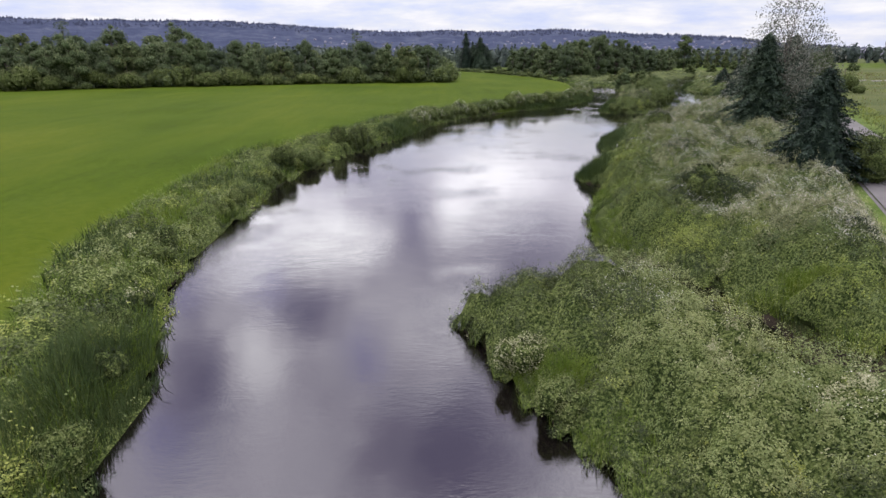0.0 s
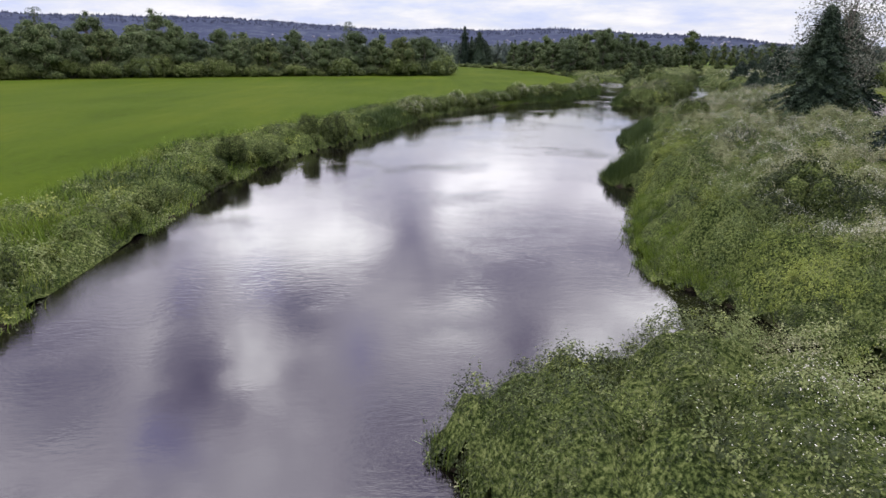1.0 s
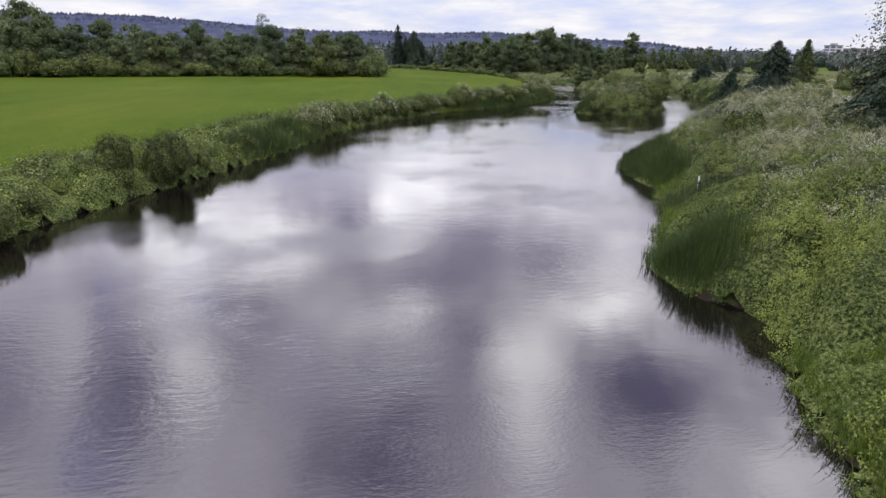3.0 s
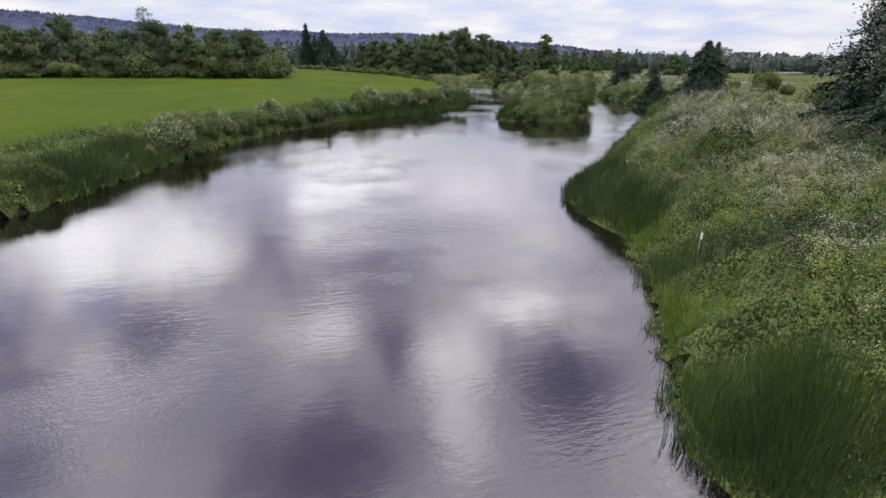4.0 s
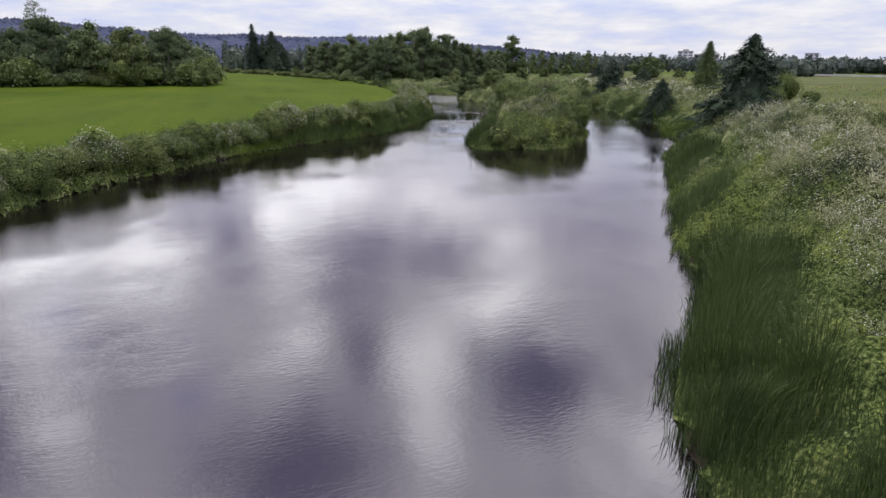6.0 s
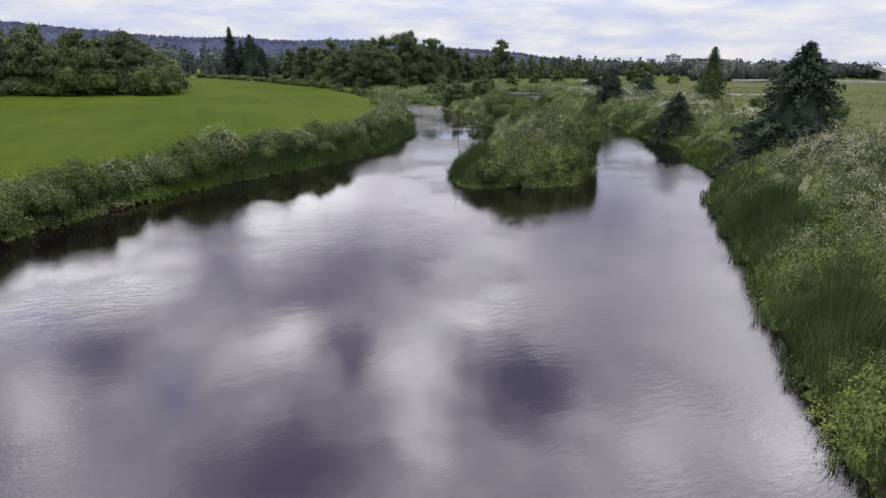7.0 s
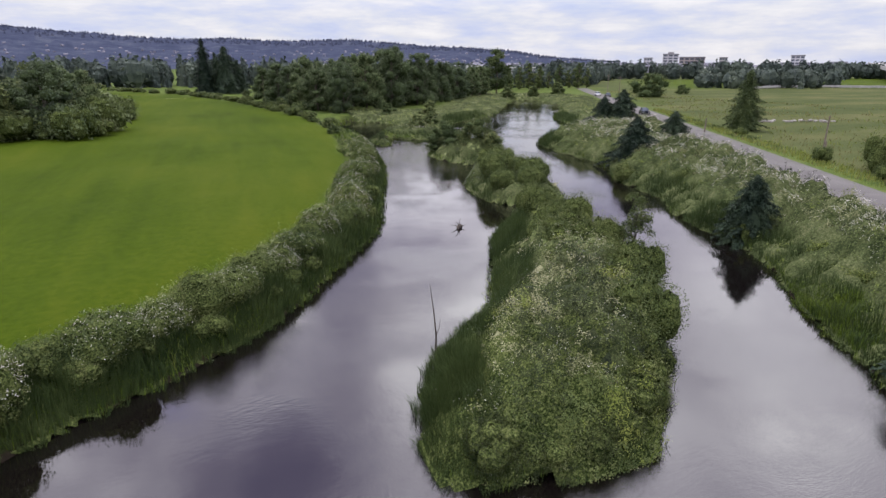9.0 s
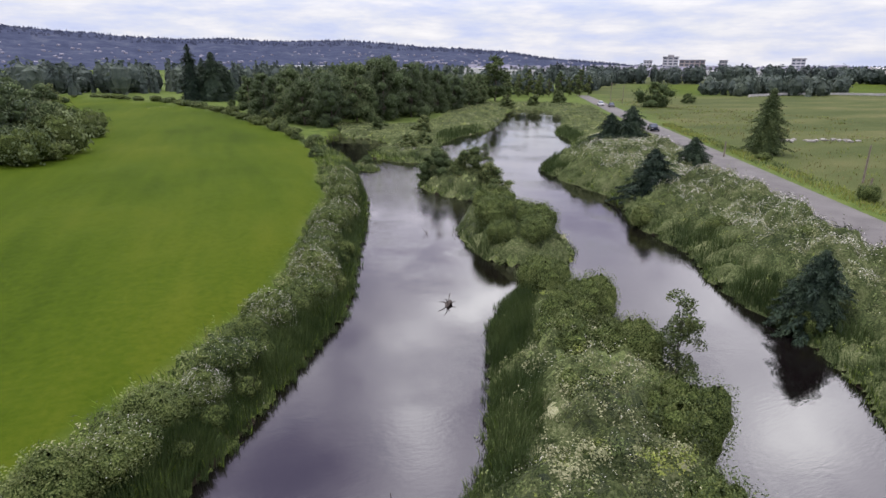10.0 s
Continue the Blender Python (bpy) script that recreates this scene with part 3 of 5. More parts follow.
def sow(density):
    """Points strewn over the raster with that many to the square metre in each cell."""
    k = rng.poisson(np.maximum(density, 0) * CELL * CELL)
    x = np.repeat(gx.ravel(), k.ravel()) + (rng.random(k.sum()) - 0.5) * CELL
    y = np.repeat(gy.ravel(), k.ravel()) + (rng.random(k.sum()) - 0.5) * CELL
    return x, y


def slope_of(fn, x, y, e=0.4):
    return (fn(x + e, y) - fn(x - e, y)) / (2 * e), (fn(x, y + e) - fn(x, y - e)) / (2 * e)


SIDE = road_side(gx, gy)
WEST = west_of_river(gx, gy) & (owner < 0.5)
REACH = away(gx, gy)
EDGE = 6.0 + 2.2 * (rough(gx, gy, 7.0, 11) - 0.5) - 1.6 * step(-gy, -60, 0) - 0.9 * step(gy, 92, 106)
LAND = shore > 0
RIM = shore > -0.2
near_owner = owner.copy()
for di, dj in ((1, 0), (-1, 0), (0, 1), (0, -1)):
    near_owner = np.maximum(near_owner, np.roll(owner, (di, dj), axis=(0, 1)))
ZONES = {
    "right": RIM & ~WEST & (near_owner < 0.5) & (SIDE < -3.5) & (gy > -20) & (gy < 200),
    "peninsula": RIM & (near_owner == 1) & (gy > -20),
    "islands": RIM & (near_owner >= 2),
    "left": RIM & WEST & (shore < EDGE) & (gy > -10) & (gy < 215),
    "north": RIM & ~WEST & (near_owner < 0.5) & (gy >= 185) & (shore < 16) & (SIDE < -5.0) & (gx > 46),
}
# reed beds: x, y, reach along the shore, height, how many
REED_BEDS = [(11.4, 47.0, 2.1, 2.0, 1.0), (15.8, 54.8, 1.3, 1.7, 1.0), (18.4, 63, 2.6, 1.9, 1.0), (18.2, 60.2, 1.8, 1.6, 1.0), (19.6, 67.2, 3.4, 1.8, 1.0), (22.4, 70.6, 2.6, 1.7, 1.0), (24, 73.5, 4, 1.6, 1.0), (30, 80.5, 4, 1.6, 0.9), (38, 89, 6.0, 1.8, 1.0), (44.2, 97.5, 4, 1.6, 0.8), (9.2, 36, 1.5, 1.3, 0.6), (-11, 15, 4.5, 1.7, 0.8),
             (-4, 76, 7, 1.7, 0.8), (19.2, 111.2, 4, 1.6, 0.7), (27.8, 118.4, 5, 2.0, 1.0), (33.4, 127.2, 6, 2.0, 1.0), (39.9, 143.9, 8, 1.8, 0.9), (45.7, 164.5, 9, 1.7, 0.7),
             (31.4, 107.9, 4, 2.0, 1.0), (38.7, 117.5, 5, 1.8, 0.8), (42.3, 124.8, 5, 2.0, 1.0), (46, 130.2, 4, 1.7, 0.8), (59.6, 123, 6, 1.9, 0.8), (64.9, 134.6, 6, 1.8, 0.7), (76.4, 173.1, 7, 2.0, 1.0), (86.8, 185.1, 7, 1.9, 0.9),
             (101.6, 207.9, 9, 1.8, 0.9), (80.7, 216, 10, 1.8, 0.8), (58.7, 187.8, 4, 0.7, 0.6), (49.6, 140.3, 4, 1.6, 0.7), (59.7, 158.4, 3, 1.4, 0.5)]
for bx, by in left_curve[::4]:
    if 108 < by < 182:
        REED_BEDS.append((bx - 0.9, by + 0.7, 3.2, 1.45, 1.0))
for bx, by in right_curve[::4]:
    if 97 < by < 180:
        REED_BEDS.append((bx + 0.6, by - 0.4, 2.6, 1.25, 0.7))
for bx, by in LANDS[1][::4]:
    if bx < 34 + 0.62 * (by - 108):
        REED_BEDS.append((bx, by, 3.0, 1.4, 0.9))
SEDGE_BEDS = [(14.2, 51.4, 1.8, 1.0, 1.0), (13.0, 47.6, 1.8, 0.9, 0.9), (17.2, 58.8, 1.6, 1.0, 0.8), (1.6, 15.4, 1.7, 0.95, 1.0), (2.7, 12.4, 1.2, 0.8, 0.9), (11.2, 39.5, 1.8, 1.0, 0.8), (12.8, 20.5, 2.0, 1.0, 0.8), (14, 16, 2.0, 0.9, 0.7), (8.8, 33, 1.8, 1.0, 0.7), (-11.5, 18.5, 2, 1.0, 0.6), (7.9, 31.0, 1.5, 1.1, 0.9), (8.7, 34.8, 1.4, 1.1, 0.8), (9.9, 37.2, 1.3, 1.0, 0.7), (8.2, 28.4, 1.4, 1.0, 0.7), (14, 105.9, 3, 1.0, 0.7),
              (52.5, 108.1, 4, 1.0, 0.5)]


def bed(x, y, beds):
    out, high = np.zeros_like(x), np.zeros_like(x)
    for bx, by, r, h, many in beds:
        k = np.exp(-(((x - bx) ** 2 + (y - by) ** 2) / r**2) ** 2) * many
        high, out = np.where(k > out, h, high), np.maximum(out, k)
    return out, high


def canopy(x, y):
    """Height of the thicket over the ground."""
    d, o, west = shore_at(x, y), owner_at(x, y), west_of_river(x, y)
    lump = rough(x, y, 5.0, 21, 2) - 0.5
    heap = mounds(x, y, 2.9, 61)[0] - 0.52
    small = mounds(x, y, 1.05, 65)[0] - 0.52
    uneven = 0.9 * lump + 1.8 * heap + 1.3 * small
    h = step(d, -0.3, 0.9) * np.maximum(1.1 + 1.2 * uneven, 0.22) + step(d, 2, 7) * 0.15
    h = np.where(o == 1, step(d, -0.35, 0.8) * (1.2 + 1.0 * uneven) + step(d, 0.8, 3) * 0.45, h)
    h = np.where(o >= 2, step(d, -0.3, 1.0) * (1.75 - 0.7 * step(y, 108, 118) + uneven) + step(d, 1, 4) * 0.4, h)
    h = np.where((o < 0.5) & west, step(d, -0.3, 0.8) * (0.5 + 0.7 * uneven) * (1 - 0.7 * step(d, 3.5, 6.5)) * (1 - 0.35 * step(y, 95, 110)), h)
    h = h * (1 - 0.75 * step(y, 172, 190))
    rd, _ = bed(x, y, REED_BEDS)
    h = h * (1 - 0.75 * rd * (1 - step(d, 1.8, 3.4))) * (1 - 0.7 * bed(x, y, SEDGE_BEDS)[0] * (1 - step(d, 1.6, 3.0)))
    near_road = step(-road_side(x, y), 3.3, 5.6)
    return np.maximum(h * near_road, 0.05)


def top(x, y):
    return np.maximum(ground_z(x, y), 0.0) + canopy(x, y)


def leaf_size(small, away_m):
    return np.minimum(small + 0.0043 * np.maximum(away_m - 6, 0), 0.135)


def thicket(zone, name, label, pale, herb, white=1.0, small=0.062, thin=1.0, dark=lambda x, y: 0.80, leafy=lambda y: 0.3, under=6):
    """A mat of brambles and herbs: sprigs of leaves on a lumpy canopy, with blossom in the pale parts."""
    area = ZONES[zone]

    def kind_at(x, y, stray=0.09, full=0.8):
        """Which leaves grow there: heap by heap, clump by clump."""
        d, own, mine = shore_at(x, y), mounds(x, y, 2.9, 61)[1], mounds(x, y, 1.05, 65)[1]
        mine = np.where(rng.random(len(x)) < stray, rng.random(len(x)), mine)
        pw = pale(x, y, d) * (0.25 + 0.75 * step(rough(x, y, 3.0, 31, 3) + 0.35 * (own - 0.5), 0.36, 0.60))
        hw = herb(x, y, d) * step(rough(x, y, 4.5, 32, 3) + 0.4 * (own - 0.5), 0.28, 0.48)
        shady = own > dark(x, y)
        hw, pw = np.where(shady, 0.0, hw), np.where(shady, 0.25, 1.0) * pw
        return np.where(shady & (rng.random(len(x)) < full), 4, np.where(mine < hw, 2, np.where((mine * 7.3) % 1.0 < 0.9 * pw, 1, 0)))

    cover = 0.76 - 0.50 * step(REACH, 14, 32)
    gaps = 0.30 + 0.70 * step(mounds(gx, gy, 1.05, 65)[0], 0.18, 0.52) * step(mounds(gx, gy, 2.9, 61)[0], 0.0, 0.40)
    gaps = gaps * (1 - np.minimum(1.0, 1.15 * bed(gx, gy, REED_BEDS)[0]) * (1 - step(shore, 2.2, 4.0))) * (1 - 0.9 * bed(gx, gy, SEDGE_BEDS)[0] * (1 - step(shore, 1.8, 3.4)))
    x, y = sow(np.where(area, gaps * thin * cover / (0.24 * leaf_size(small, REACH) ** 2) / 9.0, 0))
    s0 = leaf_size(small, away(x, y))
    d = shore_at(x, y)
    h = canopy(x, y)
    sx, sy = slope_of(top, x, y)
    n = unit(np.column_stack([-sx, -sy, np.ones_like(x)]))
    clump, mine = mounds(x, y, 1.05, 65)
    deep = rng.random(len(x)) ** 2.6
    drop = np.minimum(h, 1.2) * deep * (0.22 + 0.7 * (1 - step(d, 0.2, 1.4)))
    p0 = np.column_stack([x, y, np.maximum(ground_z(x, y), 0.0) + h - drop]) + n * (rng.uniform(-0.02, 0.16, len(x)))[:, None]
    shoot = (rng.random(len(x)) < 0.10) & (clump > 0.4)
    p0[:, 2] += np.where(shoot, rng.uniform(0.1, 0.42, len(x)), 0)
    kind = kind_at(x, y)
    k = 9
    s = np.repeat(s0, k)
    off = rng.normal(size=(len(x) * k, 3)) * np.array([1.0, 1.0, 0.9]) * s[:, None]
    off *= np.where(np.repeat(shoot, k)[:, None], np.array([[0.6, 0.6, 2.4]]), 1.0)
    nn = unit(np.repeat(n, k, axis=0) * 1.2 + unit(off) * 0.55 + rng.normal(size=off.shape) * 0.28)
    v, f = cards(np.repeat(p0, k, axis=0) + off, nn, s * rng.uniform(0.65, 1.4, len(s)), s * 0.58 * rng.uniform(0.8, 1.2, len(s)))
    # blossom in loose sprays on top
    bx, by = sow(np.where(area, 110.0 * white / (1 + (REACH / 16) ** 1.5), 0))
    keep = rng.random(len(bx)) < (pale(bx, by, shore_at(bx, by)) - 0.08) * step(rough(bx, by, 1.6, 33, 3), 0.38, 0.66)
    bx, by = bx[keep], by[keep]
    bs = 0.024 + 0.0010 * away(bx, by)
    bp = np.column_stack([bx, by, top(bx, by) + rng.uniform(0.02, 0.22, len(bx))])
    bv, bf = cards(bp, unit(np.array([[0, 0, 1.0]]) + rng.normal(size=(len(bx), 3)) * 0.45), bs * rng.uniform(0.8, 1.5, len(bx)), bs * rng.uniform(0.7, 1.1, len(bx)))
    # the closed foliage below, its gaps and creases darkened in colour for shade
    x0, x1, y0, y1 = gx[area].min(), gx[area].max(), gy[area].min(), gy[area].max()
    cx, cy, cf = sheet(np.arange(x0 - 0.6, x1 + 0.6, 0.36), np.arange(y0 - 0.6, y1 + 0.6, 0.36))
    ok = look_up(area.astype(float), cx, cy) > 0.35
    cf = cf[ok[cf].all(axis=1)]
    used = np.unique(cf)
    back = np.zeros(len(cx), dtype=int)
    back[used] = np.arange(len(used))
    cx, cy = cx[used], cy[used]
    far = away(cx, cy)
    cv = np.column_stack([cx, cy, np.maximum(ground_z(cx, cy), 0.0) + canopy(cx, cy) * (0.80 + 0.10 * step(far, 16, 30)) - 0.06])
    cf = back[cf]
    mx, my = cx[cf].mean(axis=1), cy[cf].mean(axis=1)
    # low creases between clumps take the under mat, as painted shade
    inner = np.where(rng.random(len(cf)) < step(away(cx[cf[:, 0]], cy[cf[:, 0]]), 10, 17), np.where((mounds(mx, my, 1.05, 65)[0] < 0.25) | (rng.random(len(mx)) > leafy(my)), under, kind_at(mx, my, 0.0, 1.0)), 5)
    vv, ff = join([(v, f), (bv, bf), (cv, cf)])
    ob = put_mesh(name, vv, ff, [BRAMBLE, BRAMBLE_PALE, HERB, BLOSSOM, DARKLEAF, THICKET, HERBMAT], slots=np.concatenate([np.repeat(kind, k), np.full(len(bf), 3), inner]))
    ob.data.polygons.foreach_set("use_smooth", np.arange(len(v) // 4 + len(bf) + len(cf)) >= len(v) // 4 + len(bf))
    return tagged(ob, label, "thicket", kind="stuff")


def reeds(name, label, beds, mat, per_m2, width, spread, tussock_m=2.4, splay=0.10):
    """Blades along the water's edge that bow out over it."""
    k, _ = bed(gx, gy, beds)
    k = k * (1 - 0.7 * step(shore, 2.0, spread))
    fade = 1 / (1 + (REACH / 30) ** 1.7)
    x, y = sow(np.where((shore > -0.2) & (shore < spread), per_m2 * k * fade, 0))
    _, h = bed(x, y, beds)
    d = shore_at(x, y)
    sx, sy = slope_of(shore_at, x, y, 0.6)
    tuft = rough(x, y, 1.3, 41, 2)
    dome = mounds(x, y, tussock_m, 47)[0]
    h = h * (0.42 + 0.30 * tuft + 0.42 * dome) * rng.uniform(0.72, 1.08, len(x)) * (0.55 + 0.45 * step(d, -0.2, 1.3))
    out = -np.column_stack([sx, sy]) * (0.06 + 0.15 * rng.random(len(x)))[:, None] * step(-d, -1.8, 0.1)[:, None]
    gx_, gy_ = slope_of(lambda u, w_: mounds(u, w_, tussock_m, 47)[0], x, y, 0.25)
    wind = np.column_stack([rough(x, y, 1.6, 42, 2) - 0.5, rough(x, y, 1.6, 43, 2) - 0.5]) * 0.5 - splay * np.column_stack([gx_, gy_])
    lean = out + wind + rng.normal(size=(len(x), 2)) * 0.12
    p = np.column_stack([x, y, np.maximum(ground_z(x, y), -0.25)])
    v, f = blades(p, h, width + 0.0007 * away(x, y), lean)
    return tagged(put_mesh(name, v, f, mat), label, "reeds", kind="stuff")


def grass(name, label, density, height, width, mats, spread=0.30):
    x, y = sow(density)
    h = height * rng.uniform(0.45, 1.25, len(x)) * (0.6 + 0.8 * rough(x, y, 1.7, 51, 2))
    sx, sy = slope_of(shore_at, x, y, 0.6)
    d = shore_at(x, y)
    lean = rng.normal(size=(len(x), 2)) * spread + np.column_stack([rough(x, y, 2.4, 52) - 0.5, rough(x, y, 2.4, 53) - 0.5]) - np.column_stack([sx, sy]) * (0.18 * step(-d, -1.2, 0.2))[:, None]
    p = np.column_stack([x, y, np.maximum(ground_z(x, y), -0.1) - 0.02])
    v, f = blades(p, h, width + 0.0007 * away(x, y), lean)
    mix = step(rough(x, y, 5.0, 54, 3), 0.35, 0.65)
    one = (rng.random(len(x)) < mix).astype(int)
    one[rng.random(len(x)) < 0.05 + 0.2 * step(rough(x, y, 2.6, 55, 2), 0.55, 0.75)] = len(mats) - 1
    return tagged(put_mesh(name, v, f, mats, slots=np.concatenate([one, one])), label, "grass", kind="stuff")


def pale_right(x, y, d):
    return np.clip(1.5 * np.where(y > 95, step(d, 2.5, 6.0), step(d, 2.0, 4.8)) * (1 - 0.35 * step(y, 150, 190)), 0.06, 1.5)


def herb_right(x, y, d):
    lush = 0.9 * np.exp(-((x - 15.0) ** 2 + (y - 46.5) ** 2) / 14.0) + 0.7 * np.exp(-((x - 9.6) ** 2 + (y - 33.2) ** 2) / 5.0)
    return np.clip(0.8 * (1.0 - step(d, 1.4, 4.2)) + lush, 0.06, 1.0) * (1 - 0.35 * step(y, 90, 105))


def pale_pen(x, y, d):
    return np.clip(step(d, 0.8, 3.6), 0.15, 1) * (0.08 + 0.34 * step(x, 1.5, 6.0))


def pale_isl(x, y, d):
    return np.where(y > 137, 0.25, np.clip(1.7 * step(d, 0.6, 2.4) * step(-y, -126, -116), 0.12, 1.7))


thicket("right", "bramble_thicket", "flowering bramble thicket covering the river bank", pale_right, herb_right, white=3.0, dark=lambda x, y: 0.76, leafy=lambda y: 0.5 - 0.5 * step(y, 70, 95))
# more dark leaves at low x paint the spit's shaded slope
thicket("peninsula", "bramble_thicket", "white-flowering bramble thicket on the spit of land", pale_pen, lambda x, y, d: 0.12 * (1 - step(d, 1, 4)), white=3.6, dark=lambda x, y: 0.26 + 0.46 * step(x, 1.5, 6.5))
thicket("islands", "bramble_thicket", "green brambles and herbs covering the islands", pale_isl, lambda x, y, d: np.clip(0.15 * step(-y, -112, -104) + 0.12, 0, 1), white=0.5, dark=lambda x, y: 0.66, leafy=lambda y: 0.15)
thicket("left", "weed_thicket", "weeds and brambles on the field's bank", lambda x, y, d: 0.02 + 0.15 * step(y, 75, 95), lambda x, y, d: 0.26 * (1 - step(y, 75, 95)), white=0.15, small=0.075, thin=0.5 + 0.2 * step(gy, 70, 88), dark=lambda x, y: 0.58, leafy=lambda y: 0.0, under=5)
thicket("north", "weed_thicket", "low green scrub round the far lagoon", lambda x, y, d: 0.1 + 0 * x, lambda x, y, d: 0.12 + 0 * x, white=0.1, thin=0.6, dark=lambda x, y: 0.6, leafy=lambda y: 0.1)
reeds("reed_bed", "tall dark green reeds bending over the water", REED_BEDS, REED, 300, 0.013, 2.6, 2.0, 0.30)
reeds("sedge_bed", "bright green sedge tussocks at the water's edge", SEDGE_BEDS, RUSH, 650, 0.010, 3.0, 1.5, 0.5)
rim = (shore > -0.2) & (shore < 1.1) & (gy > -10) & (gy < 240)
grass("bank_grass", "grass hanging over the river's edge", np.where(rim, 70 / (1 + (REACH / 20) ** 1.5), 0), 0.6, 0.018, [REED, RUSH, REED])
strip = ZONES["left"] & (shore > 0.3)
grass("rough_grass", "tall rough green grass beside the field", np.where(strip, 150 * (1 - 0.6 * step(gy, 70, 90)) / (1 + (REACH / 22) ** 1.6), 0), 0.85, 0.014, [RUSH, REED, HERB], 0.45)
verge = (np.abs(SIDE) > 3.8) & (np.abs(SIDE) < 7.5) & LAND & (gy > 20) & (gy < 210)
grass("verge_grass", "green and dry grass along the road", np.where(verge, 9.0, 0), 0.5, 0.03, [HERB, BROAD, STRAW])
tussock = (SIDE > 7.5) & LAND & (gy > 20) & (gy < 305) & (gx < 190)
grass("meadow_grass", "uneven tussocks of meadow grass beyond the road", np.where(tussock, 0.9 * step(rough(gx, gy, 6.0, 57, 3), 0.42, 0.6), 0), 0.45, 0.04, [STRAW, HERB, STRAW])

# ---- trees and bushes ----
def tube(points, radii, sides=6):
    """A tapered limb along the points."""
    p = np.array(points, dtype=float)
    t = unit(np.gradient(p, axis=0))
    ref = np.where(np.abs(t[:, 2:3]) > 0.9, np.array([[1.0, 0, 0]]), np.array([[0, 0, 1.0]]))
    a = unit(np.cross(t, ref))
    b = np.cross(t, a)
    ang = np.arange(sides) * 2 * np.pi / sides
    ring = a[:, None] * np.cos(ang)[None, :, None] + b[:, None] * np.sin(ang)[None, :, None]
    v = (p[:, None] + ring * np.array(radii)[:, None, None]).reshape(-1, 3)
    f = []
    for i in range(len(p) - 1):
        for j in range(sides):
            k = (j + 1) % sides
            f.append((i * sides + j, i * sides + k, (i + 1) * sides + k, (i + 1) * sides + j))
    return v, np.array(f)


def ball(c, r, k=0.8, rings=5, sides=8):
    th = np.linspace(0.15, np.pi - 0.15, rings)
    ph = np.arange(sides) * 2 * np.pi / sides
    u = np.stack([np.sin(th)[:, None] * np.cos(ph), np.sin(th)[:, None] * np.sin(ph), np.cos(th)[:, None] + 0 * ph], axis=-1).reshape(-1, 3)
    u = u * rng.uniform(0.8, 1.1, (len(u), 1))
    f = [(i * sides + j, i * sides + (j + 1) % sides, (i + 1) * sides + (j + 1) % sides, (i + 1) * sides + j) for i in range(rings - 1) for j in range(sides)]
    return np.array(c) + u * np.array(r) * k, np.array(f)


def leaves_on(blobs, count, leaf, jitter=0.8, floor=-0.55, inner=0.60):
    """Leaves spread through the outer parts of the blobs, with dents and shoots, denser where the blob is large."""
    c, r = np.array([b[0] for b in blobs]), np.array([b[1] for b in blobs])
    share = r.prod(axis=1) ** (2 / 3)
    which = rng.choice(len(blobs), count, p=share / share.sum())
    u = unit(rng.normal(size=(count * 2, 3)))
    u = u[u[:, 2] > floor][:count]
    which = which[: len(u)]
    dent = 0.72 + 0.5 * rough(u[:, 0] * 3 + which * 7.7, u[:, 1] * 3 + u[:, 2] * 2.3, 1.0, 81, 2)
    p = c[which] + u * r[which] * (dent * (inner + (1.12 - inner) * rng.random(len(u)) ** 0.6))[:, None]
    n = unit(u / r[which] * r[which].mean() + rng.normal(size=u.shape) * jitter)
    return cards(p, n, leaf * rng.uniform(0.55, 1.45, len(u)), leaf * 0.62 * rng.uniform(0.7, 1.2, len(u)))


def crown_blobs(h, r, low, many, flat=0.8, fat=1.0):
    """Uneven heaps of foliage round the limbs, from the lowest to the top."""
    out = []
    for i in range(many):
        k = (i + 0.5) / many
        z = h * (low + (0.90 - low) * k) + rng.uniform(-0.05, 0.05) * h
        rad = r * (0.35 + 0.65 * math.sin(math.pi * min(0.94, 0.25 + 0.66 * k))) * (1.0 if k < 0.6 else 1.0 - 0.9 * (k - 0.6))
        a = i * 2.4 + rng.uniform(-0.9, 0.9)
        off = rad * rng.uniform(0.25, 0.85)
        s = fat * r * rng.uniform(0.24, 0.46) * (1.05 - 0.35 * k)
        out.append(((off * math.cos(a), off * math.sin(a), z), (s, s * rng.uniform(0.8, 1.2), s * flat * rng.uniform(0.75, 1.2))))
    return out


